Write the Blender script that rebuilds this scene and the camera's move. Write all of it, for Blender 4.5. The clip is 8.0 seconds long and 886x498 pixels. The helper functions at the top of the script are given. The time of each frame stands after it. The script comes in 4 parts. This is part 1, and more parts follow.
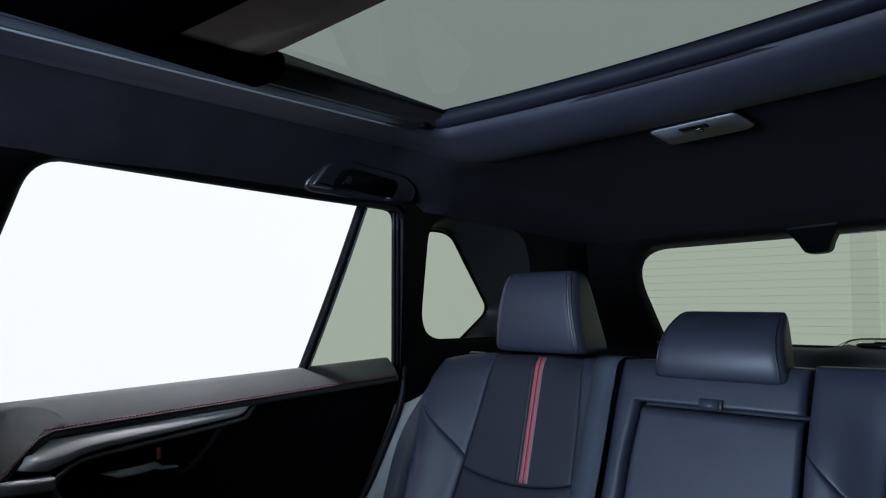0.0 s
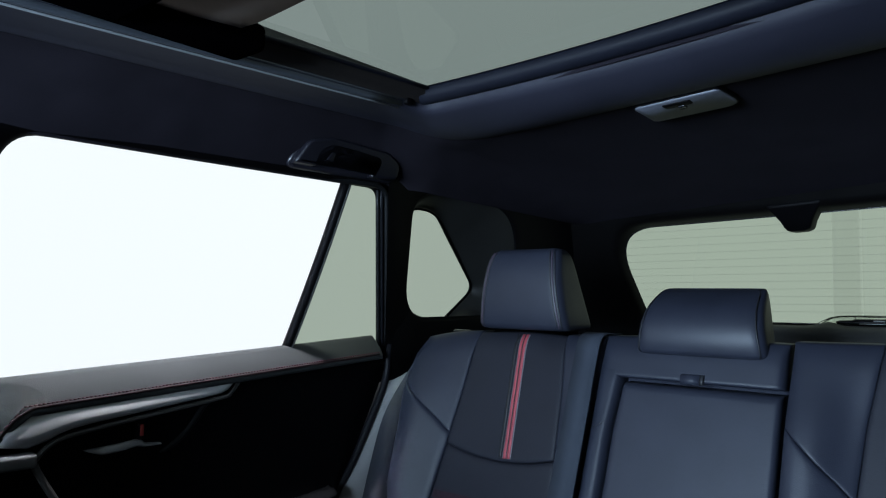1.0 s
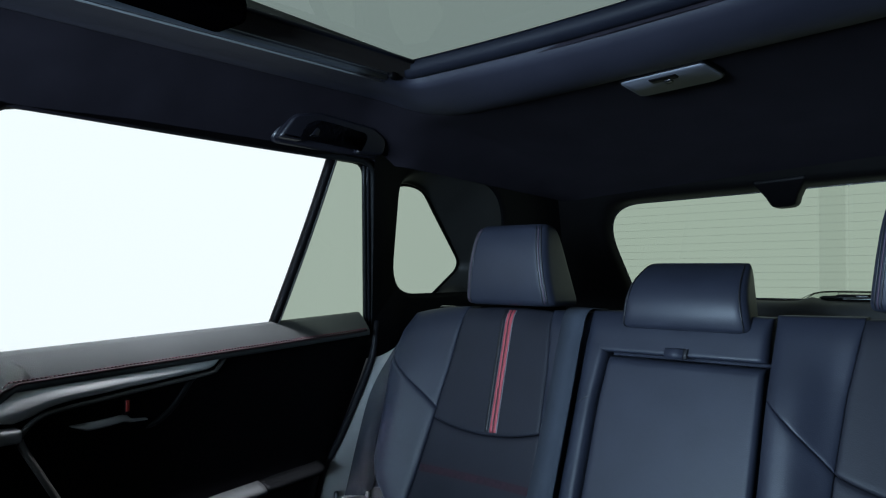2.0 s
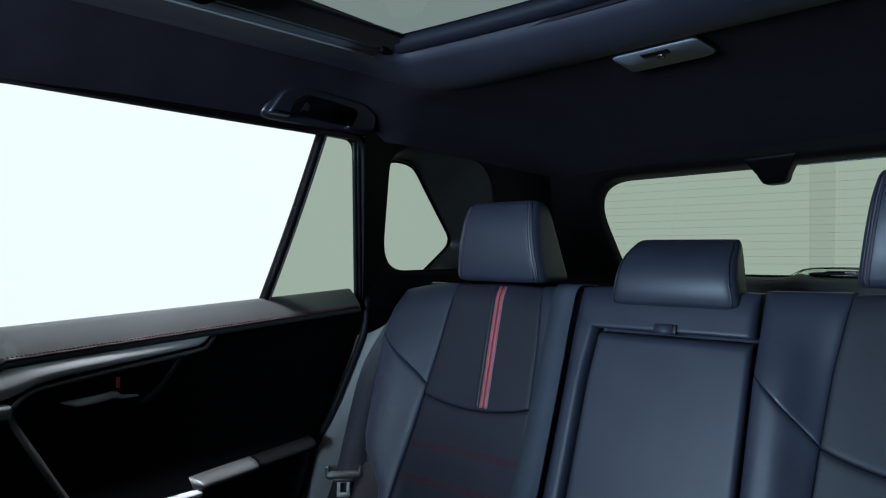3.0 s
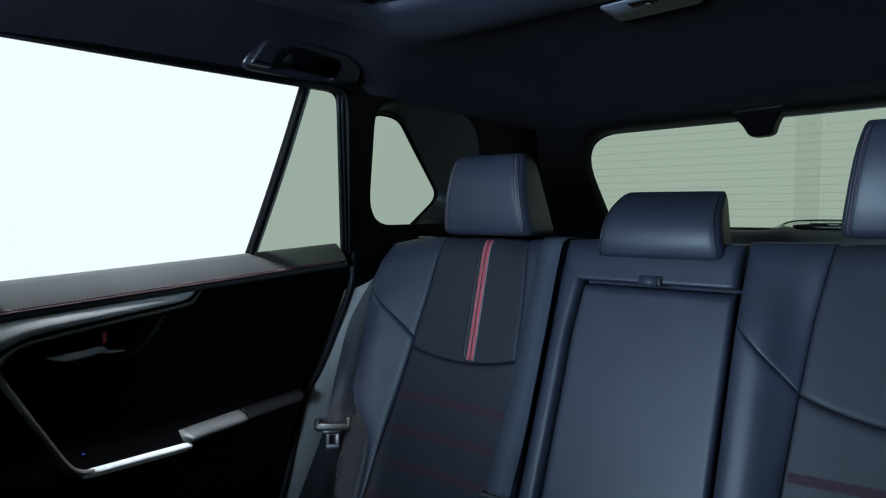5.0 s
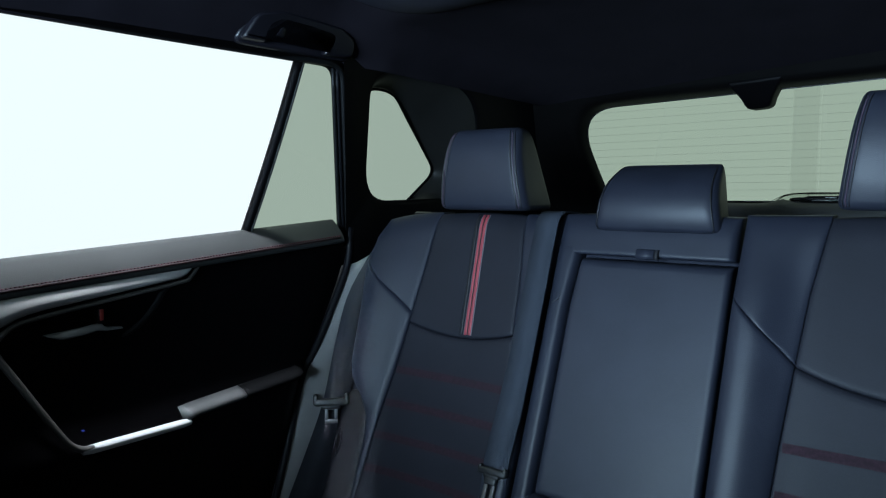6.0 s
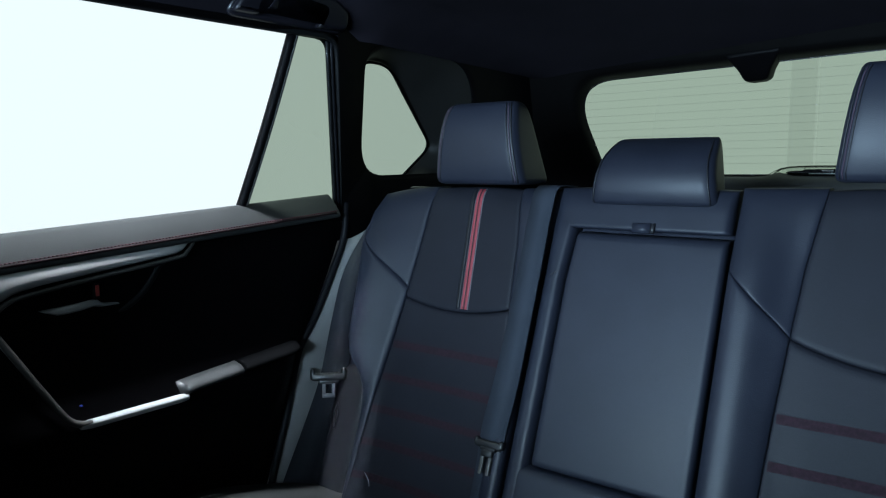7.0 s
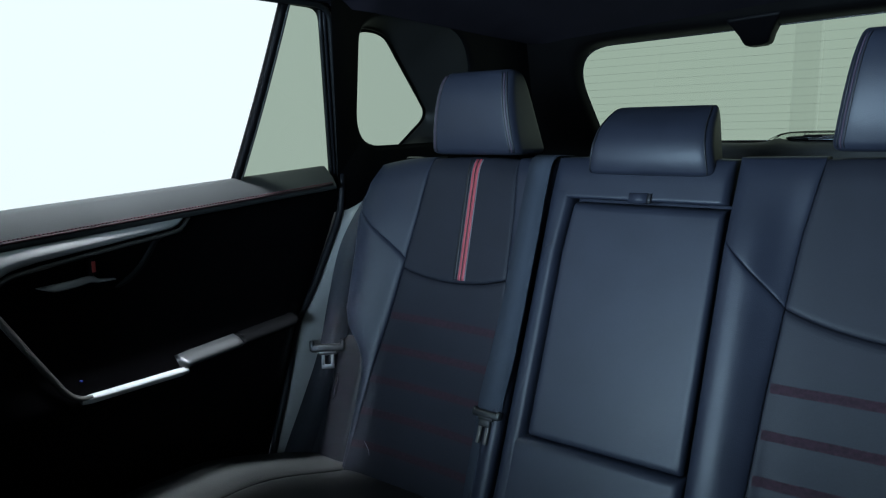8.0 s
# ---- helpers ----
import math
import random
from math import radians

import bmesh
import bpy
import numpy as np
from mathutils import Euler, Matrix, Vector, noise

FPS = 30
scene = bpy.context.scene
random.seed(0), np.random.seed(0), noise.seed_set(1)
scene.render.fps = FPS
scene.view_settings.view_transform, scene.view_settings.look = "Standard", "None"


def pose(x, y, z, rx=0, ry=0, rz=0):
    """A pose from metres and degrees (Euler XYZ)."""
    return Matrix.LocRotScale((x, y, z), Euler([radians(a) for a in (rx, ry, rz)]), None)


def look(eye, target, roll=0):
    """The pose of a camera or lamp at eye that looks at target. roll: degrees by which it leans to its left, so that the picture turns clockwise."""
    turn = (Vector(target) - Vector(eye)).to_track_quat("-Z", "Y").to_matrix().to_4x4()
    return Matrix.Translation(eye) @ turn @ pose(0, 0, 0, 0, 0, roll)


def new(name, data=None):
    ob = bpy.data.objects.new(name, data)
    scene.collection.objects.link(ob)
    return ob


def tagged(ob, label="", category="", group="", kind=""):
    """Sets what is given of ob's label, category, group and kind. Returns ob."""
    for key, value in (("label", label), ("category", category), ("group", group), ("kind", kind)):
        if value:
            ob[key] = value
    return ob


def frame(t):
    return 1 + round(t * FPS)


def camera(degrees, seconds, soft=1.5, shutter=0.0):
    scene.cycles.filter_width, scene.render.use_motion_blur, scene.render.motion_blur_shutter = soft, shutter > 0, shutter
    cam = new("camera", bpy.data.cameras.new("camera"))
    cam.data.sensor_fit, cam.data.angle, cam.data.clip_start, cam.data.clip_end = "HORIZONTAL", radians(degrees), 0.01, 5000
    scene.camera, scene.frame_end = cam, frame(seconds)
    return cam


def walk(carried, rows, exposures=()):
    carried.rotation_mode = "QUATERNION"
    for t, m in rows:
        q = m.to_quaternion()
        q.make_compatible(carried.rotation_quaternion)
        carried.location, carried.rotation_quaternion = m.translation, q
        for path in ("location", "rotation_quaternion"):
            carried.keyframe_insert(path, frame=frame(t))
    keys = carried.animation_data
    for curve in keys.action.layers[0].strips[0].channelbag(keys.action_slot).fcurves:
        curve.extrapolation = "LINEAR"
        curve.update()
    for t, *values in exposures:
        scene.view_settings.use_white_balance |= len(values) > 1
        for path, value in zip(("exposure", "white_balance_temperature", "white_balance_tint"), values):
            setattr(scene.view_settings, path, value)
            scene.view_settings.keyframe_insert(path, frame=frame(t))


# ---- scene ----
cam = camera(63.6, 8.0, soft=1.2)
PATH = [
    (0, (0.461, -0.149, 1.218), (-0.854, 1.346, 1.413), 1.2),
    (0.5, (0.465, -0.145, 1.212), (-0.841, 1.361, 1.386), 1.2),
    (1, (0.463, -0.143, 1.209), (-0.825, 1.379, 1.355), 1.1),
    (1.5, (0.466, -0.14, 1.205), (-0.811, 1.395, 1.323), 1.0),
    (3, (0.468, -0.134, 1.2), (-0.783, 1.426, 1.227), 0.9),
    (3.5, (0.468, -0.133, 1.197), (-0.774, 1.434, 1.195), 0.9),
    (4, (0.468, -0.132, 1.194), (-0.766, 1.442, 1.166), 0.8),
    (4.5, (0.469, -0.131, 1.194), (-0.759, 1.447, 1.135), 0.7),
    (6, (0.467, -0.128, 1.192), (-0.745, 1.455, 1.032), 0.2),
    (6.5, (0.469, -0.125, 1.189), (-0.741, 1.456, 0.999), 0.1),
    (7, (0.466, -0.126, 1.189), (-0.734, 1.458, 0.962), -0.0),
    (7.5, (0.47, -0.119, 1.199), (-0.73, 1.456, 0.9165), -0.4),
    (8, (0.471, -0.117, 1.201), (-0.724, 1.453, 0.8772), -0.6),
]
walk(cam, [(t, look(eye, aim, roll)) for t, eye, aim, roll in PATH],
     exposures=[(0, 0.0, 6150, 17), (1.5, 0.0, 5950, 11), (3.5, 0.0, 5900, 9), (8, 0.0, 5800, 6)])

# ---- studio light: an even white surround ----
world = bpy.data.worlds.new("studio")
scene.world = world
world.use_nodes = True
wbg = world.node_tree.nodes["Background"]
wbg.inputs["Color"].default_value = (0.93, 1.0, 0.96, 1)
wbg.inputs["Strength"].default_value = 1.0

# one gridded studio softbox high over the car's side
softbox = bpy.data.lights.new("softbox", "AREA")
softbox.shape, softbox.size, softbox.size_y, softbox.spread = "RECTANGLE", 0.5, 0.5, radians(18)
softbox.energy, softbox.color = 10, (0.97, 1.0, 1.0)
new("softbox", softbox).matrix_world = look((-0.95, -0.5, 4.0), (-0.74, 0.62, 1.0))

# broad light ahead of the windscreen
front_light = bpy.data.lights.new("windscreen_light", "AREA")
front_light.shape, front_light.size, front_light.size_y = "RECTANGLE", 1.5, 0.50
front_light.energy, front_light.color = 205, (0.82, 0.94, 1.0)
new("windscreen_light", front_light).matrix_world = look((-0.05, -1.58, 1.25), (0.0, 0.14, 1.25))


# ---- materials ----
def material(name, color, rough, metal=0.0, vary=0.15, fine=900.0, coarse=14.0, bump=0.05, spec=0.5, coat=0.0, sheen=0.0, voronoi=False, wrinkle=0.0):
    """A surface with grain and larger uneven tone, at true size in metres."""
    m = bpy.data.materials.new(name)
    m.use_nodes = True
    nt = m.node_tree
    b = nt.nodes["Principled BSDF"]
    tc = nt.nodes.new("ShaderNodeTexCoord")
    n1 = nt.nodes.new("ShaderNodeTexNoise")
    n1.inputs["Scale"].default_value = coarse
    n1.inputs["Detail"].default_value = 4
    n2 = nt.nodes.new("ShaderNodeTexVoronoi" if voronoi else "ShaderNodeTexNoise")
    n2.inputs["Scale"].default_value = fine
    grain = n2.outputs["Distance"] if voronoi else n2.outputs["Fac"]
    for n in (n1, n2):
        nt.links.new(tc.outputs["Object"], n.inputs["Vector"])
    mix = nt.nodes.new("ShaderNodeMath")
    mix.operation = "MULTIPLY_ADD"
    nt.links.new(grain, mix.inputs[0])
    mix.inputs[1].default_value = 0.35
    nt.links.new(n1.outputs["Fac"], mix.inputs[2])
    ramp = nt.nodes.new("ShaderNodeValToRGB")
    lo, hi = 1 - vary, 1 + vary
    ramp.color_ramp.elements[0].position, ramp.color_ramp.elements[1].position = 0.35, 0.95
    ramp.color_ramp.elements[0].color = (color[0] * lo, color[1] * lo, color[2] * lo, 1)
    ramp.color_ramp.elements[1].color = (color[0] * hi, color[1] * hi, color[2] * hi, 1)
    nt.links.new(mix.outputs[0], ramp.inputs["Fac"])
    nt.links.new(ramp.outputs["Color"], b.inputs["Base Color"])
    rr = nt.nodes.new("ShaderNodeMapRange")
    rr.inputs["To Min"].default_value, rr.inputs["To Max"].default_value = rough * 0.88, min(1.0, rough * 1.12)
    nt.links.new(n1.outputs["Fac"], rr.inputs["Value"])
    nt.links.new(rr.outputs["Result"], b.inputs["Roughness"])
    bp = nt.nodes.new("ShaderNodeBump")
    bp.inputs["Strength"].default_value = bump
    bp.inputs["Distance"].default_value = 0.001
    nt.links.new(grain, bp.inputs["Height"])
    nt.links.new(bp.outputs["Normal"], b.inputs["Normal"])
    if wrinkle:
        n3 = nt.nodes.new("ShaderNodeTexNoise")
        n3.inputs["Scale"].default_value = 32
        n3.inputs["Detail"].default_value = 3
        n3.inputs["Distortion"].default_value = 0.8
        nt.links.new(tc.outputs["Object"], n3.inputs["Vector"])
        b2 = nt.nodes.new("ShaderNodeBump")
        b2.inputs["Strength"].default_value = wrinkle
        b2.inputs["Distance"].default_value = 0.006
        nt.links.new(n3.outputs["Fac"], b2.inputs["Height"])
        nt.links.new(b2.outputs["Normal"], bp.inputs["Normal"])
    b.inputs["Metallic"].default_value = metal
    b.inputs["Specular IOR Level"].default_value = spec
    b.inputs["Coat Weight"].default_value = coat
    b.inputs["Sheen Weight"].default_value = sheen
    return m


def glass(name, tint, gloss=0.03, ior=1.45):
    m = bpy.data.materials.new(name)
    m.use_nodes = True
    nt = m.node_tree
    nt.nodes.remove(nt.nodes["Principled BSDF"])
    tr = nt.nodes.new("ShaderNodeBsdfTransparent")
    tr.inputs["Color"].default_value = (*tint, 1)
    gl = nt.nodes.new("ShaderNodeBsdfGlossy")
    gl.inputs["Roughness"].default_value = gloss
    fr = nt.nodes.new("ShaderNodeFresnel")
    fr.inputs["IOR"].default_value = ior
    mx = nt.nodes.new("ShaderNodeMixShader")
    nt.links.new(fr.outputs["Fac"], mx.inputs["Fac"])
    nt.links.new(tr.outputs["BSDF"], mx.inputs[1])
    nt.links.new(gl.outputs["BSDF"], mx.inputs[2])
    nt.links.new(mx.outputs["Shader"], nt.nodes["Material Output"].inputs["Surface"])
    return m


def facing(bm, to):
    """Turns faces so that their fronts look towards a point."""
    bm.normal_update()
    for f in bm.faces:
        if f.normal.dot(Vector(to) - f.calc_center_median()) < 0:
            f.normal_flip()
    return bm


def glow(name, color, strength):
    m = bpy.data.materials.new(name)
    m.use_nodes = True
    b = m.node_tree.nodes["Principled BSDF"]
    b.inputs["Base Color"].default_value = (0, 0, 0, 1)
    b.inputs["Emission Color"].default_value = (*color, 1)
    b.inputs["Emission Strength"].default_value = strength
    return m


LEATHER = material("leather", (0.0148, 0.0167, 0.0268), 0.47, fine=650, vary=0.16, bump=0.12, spec=0.30, voronoi=True, wrinkle=0.06)
LEATHER_MID = material("perforated_leather", (0.0126, 0.0132, 0.0188), 0.55, fine=520, vary=0.15, bump=0.10, spec=0.18, voronoi=True, wrinkle=0.04)
PIPING = material("seam_piping", (0.010, 0.010, 0.013), 0.5)
RED = material("red_fabric", (0.28, 0.045, 0.058), 0.6, fine=700)
GREY_EDGE = material("grey_edging", (0.13, 0.125, 0.14), 0.6, fine=700)
PIPE_RED = material("red_piping", (0.014, 0.0055, 0.0065), 0.7, spec=0.2)
RED_THREAD = material("red_thread", (0.055, 0.012, 0.019), 0.8, spec=0.2)
PURPLE_THREAD = material("dark_thread", (0.050, 0.031, 0.050), 0.7)
HEADLINER = material("headliner_fabric", (0.0120, 0.0104, 0.0144), 0.95, fine=1500, vary=0.25, bump=0.3, spec=0.05)
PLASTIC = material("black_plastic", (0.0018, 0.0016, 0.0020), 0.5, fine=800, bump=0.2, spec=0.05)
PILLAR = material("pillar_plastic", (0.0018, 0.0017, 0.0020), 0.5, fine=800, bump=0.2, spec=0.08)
PLASTIC_SOFT = material("soft_dark_plastic", (0.0196, 0.0203, 0.0205), 0.62, fine=700, bump=0.25, spec=0.3)
WEATHER = material("weatherstrip_rubber", (0.0034, 0.0036, 0.0042), 0.5, bump=0.08, spec=0.25)
GLOSS_BLACK = material("gloss_black", (0.008, 0.008, 0.009), 0.16, bump=0.0)
RUBBER = material("rubber", (0.0070, 0.0078, 0.0135), 0.55, bump=0.08, spec=0.15)
HANDLE = material("handle_plastic", (0.0068, 0.0064, 0.0098), 0.36, fine=700, bump=0.1, spec=0.4)
CARPET = material("carpet", (0.012, 0.012, 0.013), 0.95, fine=260, bump=0.6, spec=0.1)
TRIM_GREY = material("grey_trim", (0.055, 0.055, 0.055), 0.6, fine=700, bump=0.25)
SATIN = material("satin_metal", (0.40, 0.39, 0.385), 0.36, metal=0.35, vary=0.06, bump=0.03)
ALU = material("rail_aluminium", (0.050, 0.056, 0.068), 0.45, metal=0.1, vary=0.06, bump=0.03)
WEB = material("belt_webbing", (0.0195, 0.0205, 0.0260), 0.8, fine=1300, vary=0.2, bump=0.5, spec=0.1)
# paler copy of the same webbing; carries the front light on the middle belt
WEB_LIT = material("lit_webbing", (0.0270, 0.0315, 0.0430), 0.75, fine=1300, vary=0.2, bump=0.5, spec=0.15)
RAIL_LIP = material("rail_edge", (0.19, 0.20, 0.21), 0.45, vary=0.06, bump=0.03)
LENS = material("lamp_lens", (0.084, 0.086, 0.104), 0.5, vary=0.08, fine=300, bump=0.1)
SHADE = material("shade_fabric", (0.33, 0.27, 0.24), 0.9, fine=1200, bump=0.2, spec=0.1)
SIDE_GREY = material("side_grey", (0.165, 0.162, 0.160), 0.6, fine=700, bump=0.25)
CUSHION = material("cushion_leather", (0.0135, 0.0140, 0.0140), 0.5, fine=330, vary=0.15, bump=0.3, voronoi=True)
SURROUND = material("surround_plastic", (0.0150, 0.0150, 0.0240), 0.6, fine=900, bump=0.1, spec=0.25)
CHANNEL = material("channel_plastic", (0.020, 0.0165, 0.0155), 0.6, fine=700, bump=0.1, spec=0.2)
WINDSCREEN = glass("windscreen_glass", (0.78, 0.90, 1.0))
BLACK = material("matt_black", (0.0008, 0.0007, 0.0011), 0.9, spec=0.0)
WIRE = material("heating_wire", (0.10, 0.08, 0.06), 0.5)
ARM_SHADED = material("armrest_shaded", (0.0030, 0.0030, 0.0033), 0.85, fine=700, bump=0.2, spec=0.0)
LEVER = material("lever_satin", (0.30, 0.295, 0.29), 0.4, metal=0.3, bump=0.03)
ARM_LIT = material("armrest_lit", (0.029, 0.029, 0.030), 0.5, metal=0.2, fine=700, bump=0.1)
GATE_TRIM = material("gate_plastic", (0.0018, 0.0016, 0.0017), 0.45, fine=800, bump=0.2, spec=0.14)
DARK_SATIN = material("dark_satin", (0.066, 0.062, 0.058), 0.42, metal=0.3, bump=0.03)
TONGUE = material("tongue_plastic", (0.009, 0.0095, 0.0105), 0.35, bump=0.05)
BLADE = material("blade_metal", (0.15, 0.15, 0.155), 0.35, metal=0.5, bump=0.03)
RED_BAND = material("red_band", (0.0212, 0.0098, 0.0150), 0.8, fine=900, vary=0.55, coarse=160, spec=0.2)
REVEAL = material("reveal_plastic", (0.0140, 0.0138, 0.0133), 0.55, fine=700, bump=0.2, spec=0.25)
BAR = material("polished_bar", (0.50, 0.50, 0.51), 0.42, metal=0.6, vary=0.04, bump=0.02)
CLEAR = glass("clear_plastic", (0.86, 0.88, 0.86))
TRIM_BLOCK = material("block_plastic", (0.17, 0.168, 0.166), 0.45)
LOCK_RED = material("lock_red", (0.22, 0.022, 0.014), 0.5)
DARK_RUBBER = material("dark_rubber", (0.005, 0.005, 0.007), 0.5, spec=0.2)
PAINT = material("body_paint", (0.30, 0.30, 0.30), 0.35, vary=0.05, bump=0.0, coat=0.5)
STUDIO_FLOOR = material("studio_floor", (0.55, 0.57, 0.55), 0.5, fine=40, coarse=0.8, vary=0.08)
PRIVACY = glass("privacy_glass", (0.385, 0.430, 0.345))
REARGLASS = glass("rear_glass", (0.376, 0.428, 0.330))
ROOFGLASS = glass("roof_glass", (0.215, 0.25, 0.222), ior=1.13)
BLUE_LED = glow("blue_led", (0.1, 0.15, 1.0), 0.25)
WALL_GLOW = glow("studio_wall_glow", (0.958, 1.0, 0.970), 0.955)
WALL_GLOW_DIM = glow("studio_wall_glow_dim", (0.958, 1.0, 0.970), 0.86)


# ---- mesh helpers ----
def q(t):
    t = min(1.0, max(0.0, t))
    return math.sqrt(max(0.0, 1 - (1 - t) ** 2))


def lerp(a, b, t):
    return a + (b - a) * t


def smooth(t):
    t = min(1.0, max(0.0, t))
    return t * t * (3 - 2 * t)


def along(table, s):
    """Piecewise linear value of a short table of (s, value)."""
    if s <= table[0][0]:
        return table[0][1]
    for (a, va), (b, vb) in zip(table, table[1:]):
        if s <= b:
            return lerp(va, vb, (s - a) / (b - a))
    return table[-1][1]


def sheet(rows, closed=False, bm=None, skip=None):
    """Quads over rows of points; closed joins each row's end to its start."""
    bm = bm or bmesh.new()
    vs = [[bm.verts.new(p) for p in r] for r in rows]
    n = len(rows[0])
    for i in range(len(rows) - 1):
        for j in range(n if closed else n - 1):
            if skip and skip(i, j):
                continue
            k = (j + 1) % n
            bm.faces.new((vs[i][j], vs[i][k], vs[i + 1][k], vs[i + 1][j]))
    return bm, vs


def rings(rows, bm=None):
    """Closed rings with both ends capped."""
    bm, vs = sheet(rows, True, bm)
    bm.faces.new(vs[0][::-1])
    bm.faces.new(vs[-1])
    return bm


def part(name, bm, mat, parent=None, label="", flat=False, recalc=True):
    if recalc:
        bmesh.ops.recalc_face_normals(bm, faces=bm.faces[:])
    for f in bm.faces:
        f.smooth = not flat
    me = bpy.data.meshes.new(name)
    bm.to_mesh(me)
    bm.free()
    me.materials.append(mat)
    ob = new(name, me)
    if parent:
        ob.parent = parent
        if parent.type == "EMPTY":
            ob.matrix_parent_inverse = Matrix.Translation(-parent.location)
    if label:
        ob["label"] = label
    return ob


def thing(name, base, label, category, group=""):
    ob = new(name)
    ob.empty_display_size = 0.05
    ob.location = base
    return tagged(ob, label, category, group)


def sharp(ob, degrees=35):
    """Keeps hard edges hard under smooth shading."""
    bm = bmesh.new()
    bm.from_mesh(ob.data)
    for e in bm.edges:
        if len(e.link_faces) == 2 and e.calc_face_angle(0) > radians(degrees):
            e.smooth = False
    bm.to_mesh(ob.data)
    bm.free()
    return ob


def thick(ob, depth, offset=-1.0):
    m = ob.modifiers.new("thickness", "SOLIDIFY")
    m.thickness, m.offset = depth, offset
    return ob


def round_box(x0, x1, y0, y1, z0, z1, r=0.004, seg=2, m=None, bm=None):
    own = bm is None
    b = bmesh.new()
    bmesh.ops.create_cube(b, size=1.0)
    for v in b.verts:
        v.co = Vector((lerp(x0, x1, v.co.x + 0.5), lerp(y0, y1, v.co.y + 0.5), lerp(z0, z1, v.co.z + 0.5)))
    if r:
        bmesh.ops.bevel(b, geom=b.edges[:], offset=r, segments=seg, affect="EDGES", profile=0.5)
    if m:
        b.transform(m)
    if own:
        return b
    me = bpy.data.meshes.new("t")
    b.to_mesh(me)
    bm.from_mesh(me)
    bpy.data.meshes.remove(me)
    b.free()
    return bm


def smooth_path(pts, steps=6):
    """Catmull-Rom through the points."""
    p = [Vector(a) for a in pts]
    p = [p[0] * 2 - p[1]] + p + [p[-1] * 2 - p[-2]]
    out = []
    for i in range(1, len(p) - 2):
        for k in range(steps):
            t = k / steps
            a, b, c, d = p[i - 1], p[i], p[i + 1], p[i + 2]
            out.append(0.5 * (2 * b + (c - a) * t + (2 * a - 5 * b + 4 * c - d) * t * t + (3 * b - a - 3 * c + d) * t ** 3))
    out.append(p[-2])
    return out


def tube(path, r, seg=10, flat=1.0, up=(0, 0, 1), bm=None):
    """A round or flattened bar along a path; flat scales it across `up`."""
    rows = []
    up = Vector(up)
    for i, p in enumerate(path):
        d = (path[min(i + 1, len(path) - 1)] - path[max(i - 1, 0)]).normalized()
        a = d.cross(up).normalized()
        b = a.cross(d).normalized()
        rad = r(i / (len(path) - 1)) if callable(r) else r
        rows.append([p + a * math.cos(2 * math.pi * k / seg) * rad * flat + b * math.sin(2 * math.pi * k / seg) * rad for k in range(seg)])
    return rings(rows, bm)


def rounded(poly, seg=8):
    """Outline of a polygon of (a, b, radius) with rounded corners."""
    out = []
    n = len(poly)
    for i in range(n):
        p = Vector(poly[i][:2])
        a = (Vector(poly[i - 1][:2]) - p)
        b = (Vector(poly[(i + 1) % n][:2]) - p)
        half = a.angle(b) / 2
        cut = min(poly[i][2] / math.tan(half), 0.49 * a.length, 0.49 * b.length)
        s, e = p + a.normalized() * cut, p + b.normalized() * cut
        for k in range(seg + 1):
            t = k / seg
            out.append(s * (1 - t) ** 2 + p * 2 * t * (1 - t) + e * t * t)
    return out


def polar(outline, centre, n):
    """The outline met by n even rays from the centre."""
    c = Vector(centre)
    pts = []
    m = len(outline)
    for k in range(n):
        th = 2 * math.pi * k / n
        d = Vector((math.cos(th), math.sin(th)))
        best = None
        for i in range(m):
            a, b = outline[i] - c, outline[(i + 1) % m] - c
            e = b - a
            den = d.x * e.y - d.y * e.x
            if abs(den) < 1e-12:
                continue
            s = (a.x * e.y - a.y * e.x) / den
            u = (a.x * d.y - a.y * d.x) / den
            if s > 0 and -1e-9 <= u <= 1 + 1e-9 and (best is None or s > best):
                best = s
        pts.append(c + d * best)
    return pts


def pillow(name, xl, xr, zlo, zhi, base, h, mat, parent, rad=(0.015, 0.015, 0.015, 0.015), n=26, m=26, back=0.04, axis="y", label="", keep=(0, 0, 0, 0)):
    """A stuffed panel. u runs from edge xl to edge xr, v from zlo to zhi; it stands h proud of `base` and dips to its seams.
    rad: how wide the roll is at the u0, u1, v0 and v1 edges; keep: the share of its height that it keeps at each. Returns the part and its surface."""
    def at(u, v, lift=0.0):
        z = lerp(zlo(u), zhi(u), v)
        x = lerp(xl(z), xr(z), u)
        w = abs(xr(z) - xl(z))
        t = abs(zhi(u) - zlo(u))
        k = 1.0
        for away, r, f in zip((u * w, (1 - u) * w, v * t, (1 - v) * t), rad, keep):
            k *= f + (1 - f) * q(away / r)
        d = base(x, z) - h * k - lift
        return Vector((x, d, z)) if axis == "y" else Vector((x, z, -d))
    us = [(1 - math.cos(math.pi * i / n)) / 2 for i in range(n + 1)]
    vs = [(1 - math.cos(math.pi * j / m)) / 2 for j in range(m + 1)]
    rows = [[at(u, v) for u in us] for v in vs]
    bm, g = sheet(rows)
    rim = g[0][:] + [g[j][-1] for j in range(1, m + 1)] + g[-1][-2::-1] + [g[j][0] for j in range(m - 1, 0, -1)]
    off = Vector((0, back, 0)) if axis == "y" else Vector((0, 0, -back))
    low = [bm.verts.new(v.co + off) for v in rim]
    for i in range(len(rim)):
        k = (i + 1) % len(rim)
        bm.faces.new((rim[i], rim[k], low[k], low[i]))
    bm.faces.new(low)
    return part(name, bm, mat, parent, label), at


